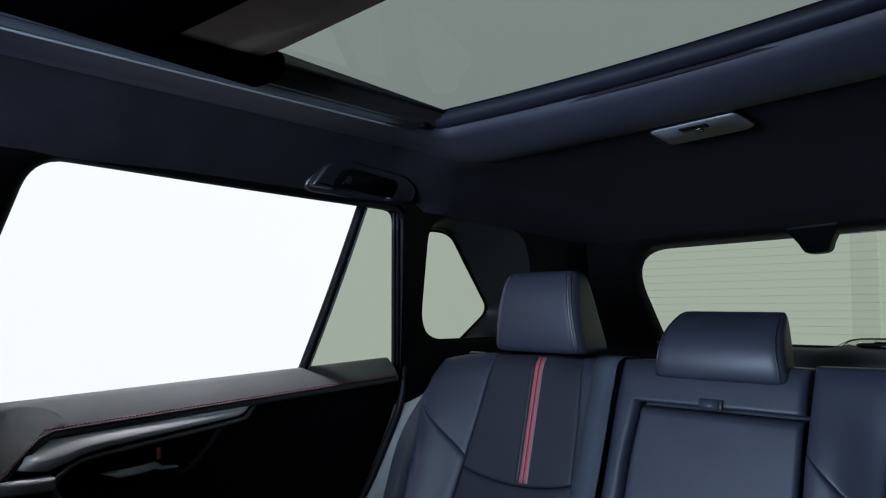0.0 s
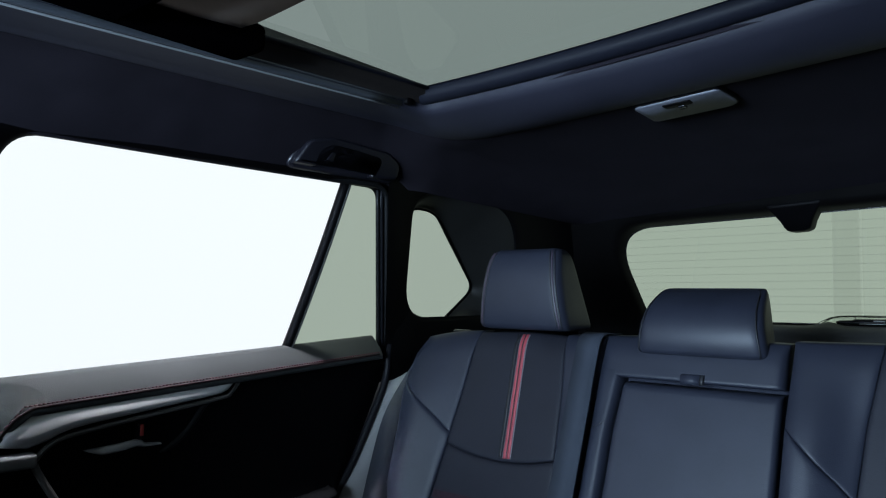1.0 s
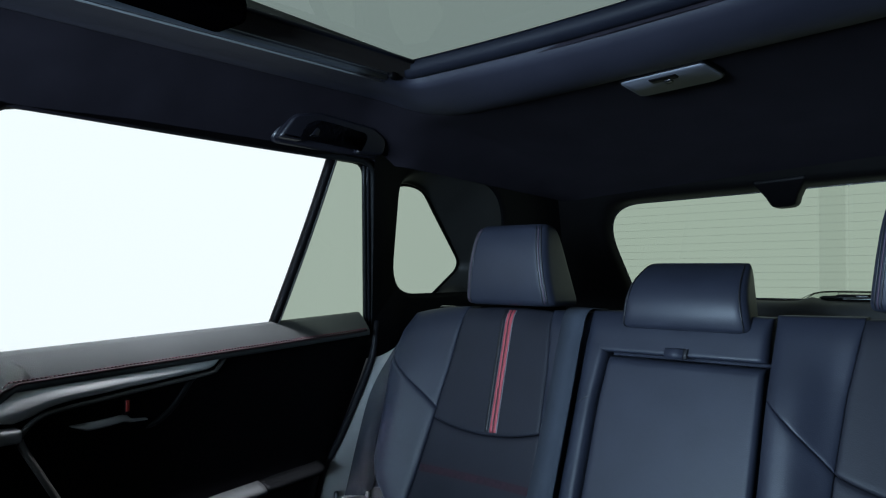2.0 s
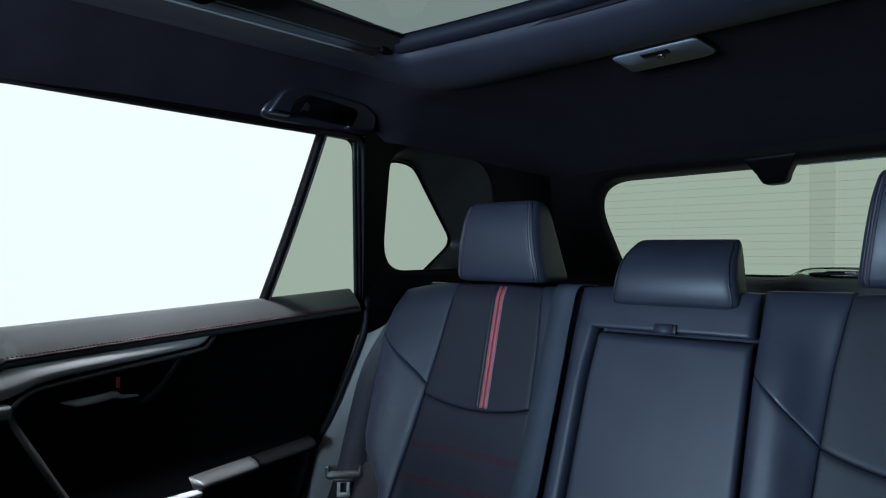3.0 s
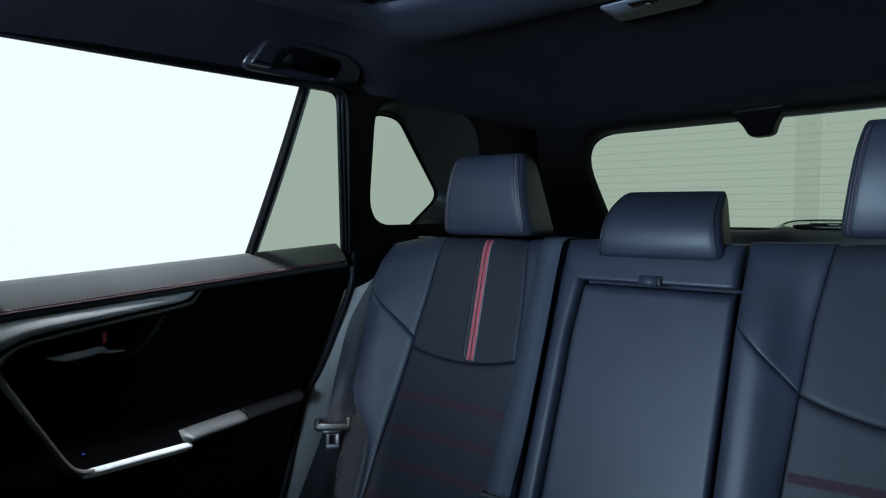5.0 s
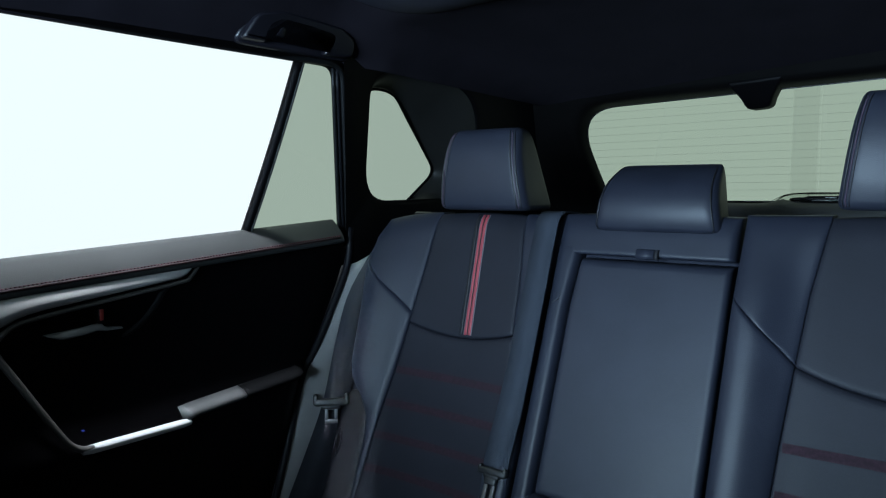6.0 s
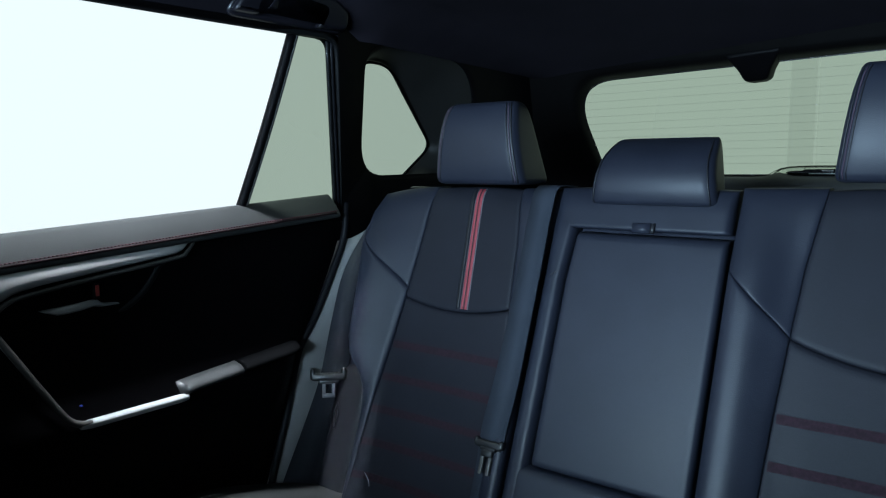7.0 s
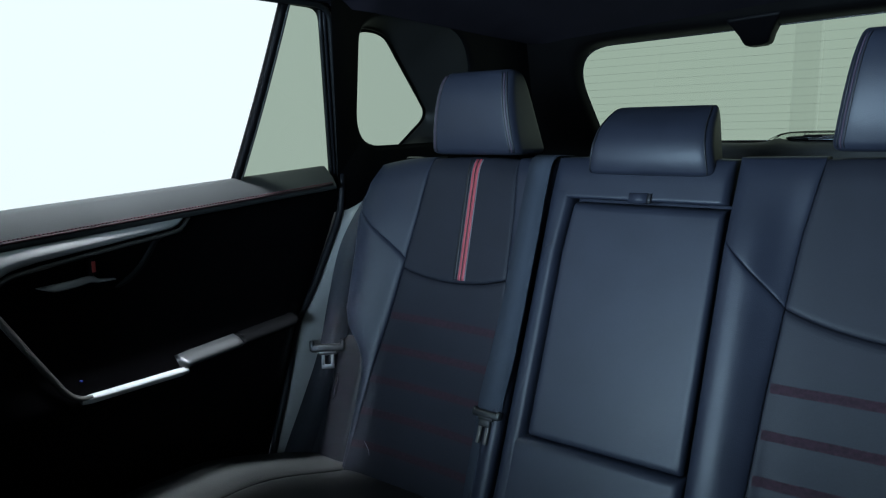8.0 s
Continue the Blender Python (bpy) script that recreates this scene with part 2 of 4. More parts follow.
def ribbon(points, width_dir, width, lift_dir=None, thickness=0.0015, bm=None):
    """A flat band of a given width along points."""
    bm = bm or bmesh.new()
    w = Vector(width_dir).normalized() * width / 2
    l = (Vector(lift_dir) if lift_dir else Vector((0, -1, 0))).normalized() * thickness
    rows = [[p - w, p - w + l, p + w + l, p + w] for p in points]
    return rings(rows, bm)


PIER = (-1.17, -0.93)

# ---- studio round the car ----
bm = bmesh.new()
sheet([[Vector((x, y, -0.2)) for x in np.linspace(-40, 40, 17)] for y in np.linspace(-40, 40, 17)], bm=bm)
tagged(part("ground", bm, STUDIO_FLOOR), "smooth pale grey studio floor under the car", "floor", kind="structure")

# pale studio walls round the car, bright by their own emission, not by lamps
back = rounded([(-2.5, -7, 0.01), (-6.5, -7, 2.0), (-6.5, 8, 1.5), (7, 8, 1.5), (7, 3, 0.01)], 10)[6:-5]
front = rounded([(7, 3, 0.01), (7, -7, 2.0), (-2.5, -7, 0.01)], 10)[6:-5]
for name, line_pts, heights, mt, lb in (("backdrop", back, (-0.2, 2.5, 4.5, 9.0), WALL_GLOW, "plain pale green-white studio wall beside the car, glowing in place of lamp light"),
                                        ("backdrop_front", front, (-0.2, 2.5, 4.5, 9.0), WALL_GLOW, "plain pale studio wall in front of the car, unseen and glowing in place of lamp light")):
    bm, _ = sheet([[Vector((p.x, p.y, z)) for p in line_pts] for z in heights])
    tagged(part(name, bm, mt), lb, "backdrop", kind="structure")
# the pier's darker tone is a weaker emission of the wall colour
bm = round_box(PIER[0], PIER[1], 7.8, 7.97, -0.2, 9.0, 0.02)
tagged(part("backdrop_pier", bm, WALL_GLOW_DIM), "plain pale pier on the studio wall, a dimmer copy of its glow", "backdrop", kind="structure")


# ceiling added to close the studio; it emits light like the walls
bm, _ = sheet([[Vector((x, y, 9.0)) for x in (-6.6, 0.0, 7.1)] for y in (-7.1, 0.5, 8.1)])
tagged(part("backdrop_top", bm, WALL_GLOW), "plain pale studio ceiling added high over the car, glowing in place of lamp light", "backdrop", kind="structure")


# ---- car shell: side planes, roof heights ----
MID = 0.02                      # the car's middle


def side_x(z, inset=0.0):
    """Side wall at height z; it leans in towards the roof."""
    return -0.70 + (z - 1.11) * 0.28 + inset


def roof(x, y):
    """Flat part of the roof lining."""
    f = 1.579 + 0.055 * x + 0.038 * (min(y, 0.85) - 0.75)
    if y > 0.82:
        f -= 0.026 * smooth((y - 0.82) / 0.17)
    if y > 1.02:
        t = (y - 1.02) / 0.68
        f -= 0.085 * t * t * (1.3 - 0.3 * t) + 0.008 * t
    return f


def half_width(y):
    """Half width of the roof lining: it narrows behind the rear doors."""
    return lerp(0.63, 0.603, smooth((y - 0.90) / 0.13))


def lining(s, y):
    """Point of the roof lining; s runs from -1 (side window) over 0 (middle) to 1."""
    half, crease = half_width(y), 0.490
    d = abs(s) * half
    x = MID + math.copysign(d, s)
    z = roof(x, y)
    top = 1.430 + 0.014 * (y - 0.2) / 0.6 if y < 1.0 else lerp(1.4485, 1.44, min(1, (y - 1.0) / 0.7))
    if y < 0.2:
        top = 1.430
    if d > crease:
        t = (d - crease) / (half - crease)
        z = lerp(z + 0.001, top, t ** 1.9)
    elif d > 0.42:
        z += 0.001 * smooth((d - 0.42) / (crease - 0.42))
    return Vector((x, y, z))


def rear_line(x):
    """Rear edge of the roof opening, bowed rearwards in the middle."""
    return 0.804 + 0.030 * max(0.0, 1 - ((x - MID) / 0.42) ** 2)


HOLE = 0.425                    # half width of the roof opening
ss = sorted(set([-1, -0.99, -0.97, -0.95, -0.925, -0.9, -0.875, -0.85, -0.835, -0.82, -0.8, -0.78, -0.76, -0.745, -0.72, -0.69, -HOLE / 0.63]))
ss = ss + [-0.5, -0.35, -0.2, -0.1, 0, 0.1, 0.2, 0.35, 0.5] + [-s for s in reversed(ss)]
ys = sorted(set([-0.6, -0.4, -0.2, 0.0, 0.1, 0.2, 0.3, 0.4, 0.5, 0.6, 0.7, 0.76, 0.80] + [0.80 + 0.02 * i for i in range(1, 16)] + [1.15, 1.2, 1.27, 1.35, 1.45, 1.55, 1.65, 1.71, 1.74]))
i0, i1 = ss.index(-HOLE / 0.63), ss.index(HOLE / 0.63)
hole_y = min(range(len(ys)), key=lambda i: abs(ys[i] - 0.84))
bm, g = sheet([[lining(s, y) for s in ss] for y in ys], skip=lambda i, j: i < hole_y and i0 <= j < i1 and ys[i] > -0.25)
# turned-up lip round the roof opening
for i in range(hole_y):
    if ys[i] < -0.25:
        continue
    for j in (i0, i1):
        a, b = g[i][j], g[i + 1][j]
        c, d = bm.verts.new(b.co + Vector((0, 0, 0.030))), bm.verts.new(a.co + Vector((0, 0, 0.030)))
        bm.faces.new((a, b, c, d))
for j in range(i0, i1):
    a, b = g[hole_y][j], g[hole_y][j + 1]
    c, d = bm.verts.new(b.co + Vector((0, 0.006, 0.028))), bm.verts.new(a.co + Vector((0, 0.006, 0.028)))
    bm.faces.new((a, b, c, d))
ceiling = part("ceiling", bm, HEADLINER)
sharp(ceiling, 50)
tagged(ceiling, "dark fabric roof lining with a large sunroof opening", "ceiling", kind="structure")

# outer roof skin above the lining, open over the sunroof
across = [(-0.655, 1.452), (-0.63, 1.505), (-0.58, 1.580), (-0.53, 1.630), (-0.50, 1.642), (0.0, 1.665), (0.50, 1.642), (0.53, 1.630), (0.58, 1.580), (0.63, 1.505), (0.655, 1.452)]
bm, _ = sheet([[Vector((MID + d, y, z)) for d, z in across] for y in (-0.7, -0.35, 0.3, 1.1, 1.4, 2.0)], skip=lambda i, j: i in (1, 2) and j in (4, 5))
tagged(part("roof", bm, PAINT), "painted outer roof skin of the car", "roof", kind="structure")

# side walls below the windows and behind the rear door
N = 240
QC = (1.14, 1.29)
QIN = [(1.064, 1.169, 0.10), (1.385, 1.175, 0.04), (1.48, 1.25, 0.08), (1.40, 1.444, 0.16), (1.12, 1.462, 0.10), (1.008, 1.440, 0.06)]
QGLASS = [(1.075, 1.135, 0.03), (1.268, 1.140, 0.03), (1.386, 1.243, 0.03), (1.160, 1.428, 0.12), (1.050, 1.430, 0.05)]
QOUT = [(1.03, 0.30, 0.002), (2.04, 0.30, 0.002), (1.955, 1.14, 0.002), (1.69, 1.52, 0.002), (0.908, 1.50, 0.002), (1.022, 1.10, 0.002)]
r_out, r_in, r_gl = polar(rounded(QOUT), QC, N), polar(rounded(QIN), QC, N), polar(rounded(QGLASS), QC, N)


def qx(z, deep):
    return -0.66 + (z - 1.2) * (0.28 if z > 1.1 else 0.06) - (0.022 if z <= 1.1 else 0.0) - deep


rows = [[Vector((qx(z, 0.002), y, z)) for y, z in r_out],
        [Vector((qx(lerp(z, b, 0.94), 0.0), lerp(y, a, 0.94), lerp(z, b, 0.94))) for (y, z), (a, b) in zip(r_out, r_in)],
        [Vector((qx(lerp(z, b, 0.985), 0.003), lerp(y, a, 0.985), lerp(z, b, 0.985))) for (y, z), (a, b) in zip(r_out, r_in)],
        [Vector((qx(z, 0.006), y, z)) for y, z in r_in],
        [Vector((qx(z, 0.014), y, z)) for y, z in r_in]]
bm, _ = sheet(rows, closed=True)
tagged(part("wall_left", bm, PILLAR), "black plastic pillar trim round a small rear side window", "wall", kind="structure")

rim = polar(rounded(QGLASS), QC, N)
reveal = [[Vector((qx(lerp(z, w, k), lerp(0.0075, 0.072, k ** 1.5)), lerp(y, p, min(1.0, k)), lerp(z, w, min(1.0, k)))) for (y, z), (p, w) in zip(r_in, r_gl)] for k in (0.0, 0.1, 0.25, 0.4, 0.55, 0.7, 0.85, 1.0, 1.05)]
bm, _ = sheet([[Vector((qx(z, 0.070), y, z)) for y, z in rim],
               [Vector((qx(z, 0.064), lerp(y, QC[0], 0.03), lerp(z, QC[1], 0.03))) for y, z in rim],
               [Vector((qx(z, 0.070), lerp(y, QC[0], 0.045), lerp(z, QC[1], 0.045))) for y, z in rim]], closed=True)
qwin = part("window_1", bm, PLASTIC)
tagged(qwin, "tinted triangular rear side window with rounded corners", "window", kind="structure")
bm = bmesh.new()
bm.faces.new([bm.verts.new((qx(z, 0.075), lerp(y, QC[0], -0.02), lerp(z, QC[1], -0.02))) for y, z in rim])
part("reveal", sheet(reveal, closed=True)[0], REVEAL, qwin, "dark grey moulded window reveal")
part("pane", facing(bm, (0.2, 0.4, 1.2)), PRIVACY, qwin, "tinted privacy glass", flat=True, recalc=False)

# lower body sides, front and floor: plain surfaces that close the car
for sgn, name in ((-1, "wall_side"), (1, "wall_right")):
    x = MID + sgn * 0.80
    bm = round_box(x - 0.02, x + 0.02, -1.25, 2.05, 0.1, 1.06, 0.005)
    # upper walls added where side windows would be, to block their light
    if sgn > 0:
        round_box(0.72, 0.76, -0.48, 2.02, 1.04, 1.50, 0.004, bm=bm)
        round_box(0.64, 0.72, -0.65, 2.0, 1.45, 1.53, 0.01, bm=bm)
    else:
        round_box(-0.74, -0.70, -1.25, 0.06, 1.04, 1.50, 0.01, bm=bm)
        round_box(-0.74, -0.685, -0.14, 0.045, 1.05, 1.46, 0.01, bm=bm)
    tagged(part(name, bm, PLASTIC), "plain dark inner side of the car body, with upper walls added to block light", "wall", kind="structure")
bm = round_box(-0.8, 0.84, -1.3, -1.2, 0.1, 0.98, 0.01)
round_box(-0.8, 0.84, -0.66, -0.58, 1.53, 1.66, 0.01, bm=bm)
tagged(part("wall_front", bm, PLASTIC), "plain dark front bulkhead below the windscreen", "wall", kind="structure")
bm, _ = sheet([[Vector((x, y, 0.14 + 0.02 * math.sin(3 * y) ** 2)) for x in np.linspace(-0.8, 0.84, 12)] for y in np.linspace(-1.25, 2.0, 20)])
tagged(part("floor", bm, CARPET), "dark carpeted car floor", "floor", kind="structure")

# unseen boxes added ahead of the rear footwell to block light, like front seats
bm = round_box(-0.55, -0.24, -0.30, -0.18, 0.14, 1.06, 0.03, 3)
round_box(-0.52, -0.25, -0.31, -0.19, 1.06, 1.36, 0.03, 3, bm=bm)
round_box(-0.72, -0.54, -0.30, -0.19, 0.14, 1.04, 0.03, 3, bm=bm)
round_box(-0.62, -0.50, -0.30, -0.20, 0.90, 1.13, 0.03, 3, bm=bm)
round_box(-0.26, 0.20, -0.44, -0.34, 0.14, 0.97, 0.03, 3, bm=bm)
round_box(0.20, 0.78, -0.46, -0.34, 0.14, 1.125, 0.03, 3, bm=bm)
round_box(0.25, 0.64, -0.46, -0.35, 1.10, 1.37, 0.03, 3, bm=bm)
tagged(part("light_block", bm, PLASTIC), "plain dark boxes added out of view to shade the rear bench", "wall", kind="structure")

# front glass, out of view; its blue tint is added to cool the light
for name, pts in (("window_front", [(-0.72, -1.2, 0.97), (0.76, -1.2, 0.97), (0.66, -0.6, 1.55), (-0.62, -0.6, 1.55)]),
                  ("window_right", [(0.80, -1.2, 1.0), (0.78, -0.47, 1.03), (0.70, -0.47, 1.49), (0.66, -0.62, 1.5)])):
    bm = bmesh.new()
    bm.faces.new([bm.verts.new(p) for p in pts])
    tagged(part(name, facing(bm, (0.0, 0.2, 1.2)), WINDSCREEN, flat=True, recalc=False), "plain unseen car side glass, tinted blue to cool the light inside" if "right" in name else "plain unseen windscreen, tinted blue to cool the light inside", "window", kind="structure")

# tailgate with its heated window
RC = (0.03, 1.30)


def gate_y(z):
    return 1.74 - 0.7 * (z - 1.40) if z > 1.15 else 1.915 + 0.10 * (1.15 - z)


GOUT = [(-0.78, 0.15, 0.01), (0.82, 0.15, 0.01), (0.69, 1.56, 0.01), (-0.65, 1.56, 0.01)]
GWIN = [(-0.452, 1.165, 0.03), (0.492, 1.172, 0.03), (0.525, 1.45, 0.10), (-0.484, 1.422, 0.125)]
gate = thing("tailgate", (0.02, 1.9, 0.4), "black tailgate with a wide heated rear window", "tailgate")
a, b = polar(rounded(GOUT), RC, 360), polar(rounded(GWIN, 14), RC, 360)
rows = [[Vector((x, gate_y(z) - 0.03, z)) for x, z in a]]
for k, dy in ((0.55, 0.030), (0.80, 0.036), (0.88, 0.036), (0.93, 0.031), (0.965, 0.021), (0.99, 0.006), (1.0, -0.008)):
    rows.append([Vector((lerp(x, p, k), gate_y(lerp(z, w, k)) - dy, lerp(z, w, k))) for (x, z), (p, w) in zip(a, b)])
bm, _ = sheet(rows, closed=True)
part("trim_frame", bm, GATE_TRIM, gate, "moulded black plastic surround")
bm = bmesh.new()
bm.faces.new([bm.verts.new((lerp(x, RC[0], -0.01), gate_y(z) + 0.004, lerp(z, RC[1], -0.01))) for x, z in b])
pane = part("rear_window", facing(bm, (0.2, 0.4, 1.2)), REARGLASS, gate, "tinted glass with heating lines", flat=True, recalc=False)
for i in range(12):
    z = 1.195 + i * 0.0195
    pts = [Vector((lerp(-0.475, 0.515, k / 12), gate_y(z) - 0.001, z + 0.010 * k / 12)) for k in range(13)]
    part("heating_line", tube(pts, 0.00024, 5), WIRE, pane)
# black ceramic edge
bm, _ = sheet([[Vector((x, gate_y(z) + 0.001, z)) for x, z in b],
               [Vector((lerp(x, RC[0], 0.008), gate_y(z) + 0.001, lerp(z, RC[1], 0.02))) for x, z in b]], closed=True)
part("glass_edge", bm, GLOSS_BLACK, pane)
# brake-light housing at the top middle
prof = [(-0.010, 0.062), (0.0, 0.058), (0.012, 0.048), (0.030, 0.036), (0.044, 0.030), (0.050, 0.026), (0.053, 0.016)]
rows = []
for d, hw in prof:
    z = 1.447 - d
    ring = rounded([(-hw, -0.018, 0.008), (hw, -0.018, 0.008), (hw, 0.035, 0.008), (-hw, 0.035, 0.008)], 4)
    rows.append([Vector((0.012 + px, gate_y(z) - 0.022 + py * (1 if d < 0.05 else 0.8), z + 0.06 * px)) for px, py in ring])
part("housing", rings(rows), PLASTIC, gate, "dark plastic housing at the window's top edge")
# lower trim shelf
rows = []
for x in np.linspace(-0.40, 0.64, 32):
    rise = 0.012 * smooth((x + 0.006) / 0.030) * (1 - 0.75 * smooth((x - 0.035) / 0.04))
    rows.append([Vector((x, 1.84 + 0.03, 1.00)), Vector((x, 1.83, 1.10)), Vector((x, 1.835, 1.14)), Vector((x, 1.85, 1.158 + rise * 0.4)), Vector((x, 1.885, 1.164 + rise))])
bm, _ = sheet(rows)
part("lower_panel", bm, TRIM_GREY, gate, "dark grey lower trim")
# wiper behind the glass
wiper = thing("rear_wiper", (0.10, 1.93, 1.165), "black rear window wiper with its clear domed spindle cover", "wiper")
rows = []
for t in np.linspace(0, 1, 14):
    x = lerp(0.010, 0.30, t)
    hgt = 0.024 * q(t / 0.22) * q((1 - t) / 0.3 + 0.1) + 0.001
    rows.append([Vector((x, 1.915 + 0.012 * math.sin(th), 1.168 + hgt * (0.5 + 0.5 * math.cos(th)))) for th in np.linspace(0, 2 * math.pi, 12, endpoint=False)])
cover = part("spindle_cover", rings(rows), CLEAR, wiper, "clear domed cover")
part("cover_edge", tube(smooth_path([(0.004, 1.900, 1.168), (0.020, 1.898, 1.178), (0.045, 1.897, 1.188), (0.09, 1.897, 1.1925), (0.16, 1.897, 1.1935), (0.25, 1.897, 1.191)]), 0.0008, 6), GLOSS_BLACK, cover, "dark moulded edge")
part("rib", tube([Vector((0.093, 1.897, 1.168)), Vector((0.094, 1.896, 1.192))], 0.0009, 6), GLOSS_BLACK, cover)
rows = []
for x, hgt in ((0.052, 0.002), (0.060, 0.0045), (0.088, 0.0055), (0.096, 0.0085), (0.16, 0.0085), (0.25, 0.008), (0.34, 0.007)):
    c = Vector((x, 1.894 - 0.006 * (x - 0.05), 1.1755 + 0.012 * (x - 0.05)))
    rows.append([c + Vector((0, 0.006 * math.cos(th), hgt * math.sin(th))) for th in np.linspace(0, 2 * math.pi, 12, endpoint=False)])
arm_part = part("arm", rings(rows), GLOSS_BLACK, wiper, "glossy black arm")
# bright tubes laid on the arm as its blade line and glints
for x0, x1, dz in ((0.105, 0.190, -0.0035), (0.135, 0.160, 0.0040), (0.20, 0.33, 0.0005)):
    part("blade", tube(smooth_path([(x, 1.885, 1.1755 + 0.012 * (x - 0.05) + dz) for x in (x0, lerp(x0, x1, 0.5), x1)]), 0.0011, 6), BAR, arm_part, "bright metal line laid on for the blade and its glints")

# ---- sunroof ----
sun = thing("sunroof", (0.02, 0.3, 1.58), "large tinted glass sunroof with metal guide rails", "sunroof")
GX0, GX1, GY1 = -0.376, 0.416, 0.845
bm, _ = sheet([[Vector((x, y, roof(x, min(y, 0.8)) + 0.033)) for x in np.linspace(GX0 - 0.09, GX1 + 0.09, 9)] for y in np.linspace(-0.33, GY1 + 0.12, 9)])
part("glass", facing(bm, (0.2, 0.4, 1.2)), ROOFGLASS, sun, "dark tinted glass", recalc=False)
for sgn in (-1, 1):
    x = MID + sgn * (HOLE - 0.005)

    def line(dx, dz, y0=-0.28, y1=0.755):
        return [Vector((x + sgn * dx, y, roof(x, y) + dz - 0.004)) for y in np.linspace(y0, y1, 14)]

    rail = part("rail", tube(line(0.003, 0.005), 0.0062, 10, 0.8), ALU, sun, "satin aluminium guide rail")
    part("rail_lip", tube(line(0.0078, -0.0022), 0.0017, 8), RAIL_LIP, rail, "pale satin lower edge")
    part("rail_lip", tube(line(-0.002, 0.0105), 0.0014, 6), ALU, rail)
    # dark channel wall between rail and glass
    rows = []
    for y in np.linspace(-0.28, 0.83, 12):
        z = roof(x, min(y, 0.8))
        rows.append([Vector((x - sgn * 0.006, y, z + 0.008)), Vector((x - sgn * 0.012, y, z + 0.018)), Vector((x - sgn * 0.024, y, z + 0.020)), Vector((x - sgn * 0.027, y, z + 0.033))])
    bm, _ = sheet(rows)
    part("channel", bm, CHANNEL, sun, "black plastic channel")
    part("glass_gasket", tube([Vector((x - sgn * 0.029, y, roof(x, min(y, 0.8)) + 0.031)) for y in np.linspace(-0.28, 0.83, 12)], 0.004, 8), RUBBER, sun)
# moulded surround between the opening and the lining
SI = [(MID - 0.418, -0.27, 0.02), (MID + 0.418, -0.27, 0.02), (MID + 0.418, 0.813, 0.025), (MID - 0.418, 0.813, 0.025)]
SO = [(MID - 0.512, -0.40, 0.05), (MID + 0.512, -0.40, 0.05), (MID + 0.522, 0.985, 0.17), (MID - 0.522, 0.985, 0.17)]
si, so = polar(rounded(SI), (MID, 0.3), 240), polar(rounded(SO), (MID, 0.3), 240)
si = [Vector((a.x, a.y + (rear_line(a.x) - 0.804) * smooth((a.y - 0.5) / 0.28))) for a in si]


def drop(x, y):
    return lining((x - MID) / half_width(y), y)


rows = []
for k in (0.0, 0.012, 0.05, 0.10, 0.16, 0.22, 0.29, 0.36, 0.44, 0.52, 0.60, 0.68, 0.76, 0.84, 0.91, 0.96, 0.985, 1.0):
    lip = 0.014 * (1 - q(k / 0.05)) - (0.003 if k < 1.0 else -0.004)
    ring = []
    for a, b in zip(si, so):
        x, y = lerp(a.x, b.x, k), lerp(a.y, b.y, k)
        deep = lerp(0.0035, 0.0165, smooth((b.y - 0.80) / 0.16))
        flush = 0.0014 * smooth((abs(b.x - MID) - 0.26) / 0.12) * smooth(k / 0.3) * (1 if k < 1.0 else 0)
        ring.append(Vector((x, y, drop(x, y).z + lip + flush - deep * math.sin(math.pi * k ** 0.72))))
    rows.append(ring)
bm, _ = sheet(rows, closed=True)
part("surround", bm, SURROUND, sun, "smooth dark moulded surround")
# rear rubber seal, bowed a little
pts = [Vector((x, rear_line(x), roof(x, 0.8) + 0.0215)) for x in np.linspace(MID - 0.43, MID + 0.43, 30)]
part("rear_seal", tube(pts, 0.0165, 16, 1.1), RUBBER, sun, "thick black rubber seal")
# dark strip added along the rear edge of the glass, hides a bright seal line
bm, _ = sheet([[Vector((x, rear_line(x) + dy, roof(x, 0.8) + 0.0318)) for x in np.linspace(MID - 0.40, MID + 0.40, 24)] for dy in (-0.018, 0.0, 0.018)])
part("seal_line_cover", bm, RUBBER, sun, "dark strip added to hide a bright line at the seal")
# rail end block
part("rail_end", round_box(-0.411, -0.391, 0.760, 0.780, 1.557, 1.570, 0.004), PLASTIC, sun, "small black end stop")
# fabric shade pulled to the front
shade = thing("sunshade", (0.02, 0.1, 1.57), "grey-brown fabric sunshade cassette below the glass", "sunshade")
rows = []
for x in [-0.345, -0.342, -0.335, -0.325, -0.312, -0.298, -0.28, -0.2, 0.0, 0.2, 0.32, 0.338, 0.352, 0.365, 0.375, 0.382, 0.385]:
    away = min(x + 0.345, 0.385 - x)
    z = roof(x, 0.3) + 0.002 + 0.016 * (1 - q(away / 0.07))
    rows.append([Vector((x, 0.02, z + 0.02)), Vector((x, 0.02, z - 0.006)), Vector((x, 0.12, z - 0.006)), Vector((x, 0.30, z - 0.002)), Vector((x, 0.368, z + 0.004)), Vector((x, 0.378, z + 0.010)), Vector((x, 0.372, z + 0.018)), Vector((x, 0.2, z + 0.026))])
part("fabric", rings(rows), SHADE, shade, "taut grey-brown fabric")
part("front_bar", round_box(-0.36, 0.40, -0.02, 0.235, 1.522, 1.560, 0.017, 5), BLACK, shade, "dark bar")
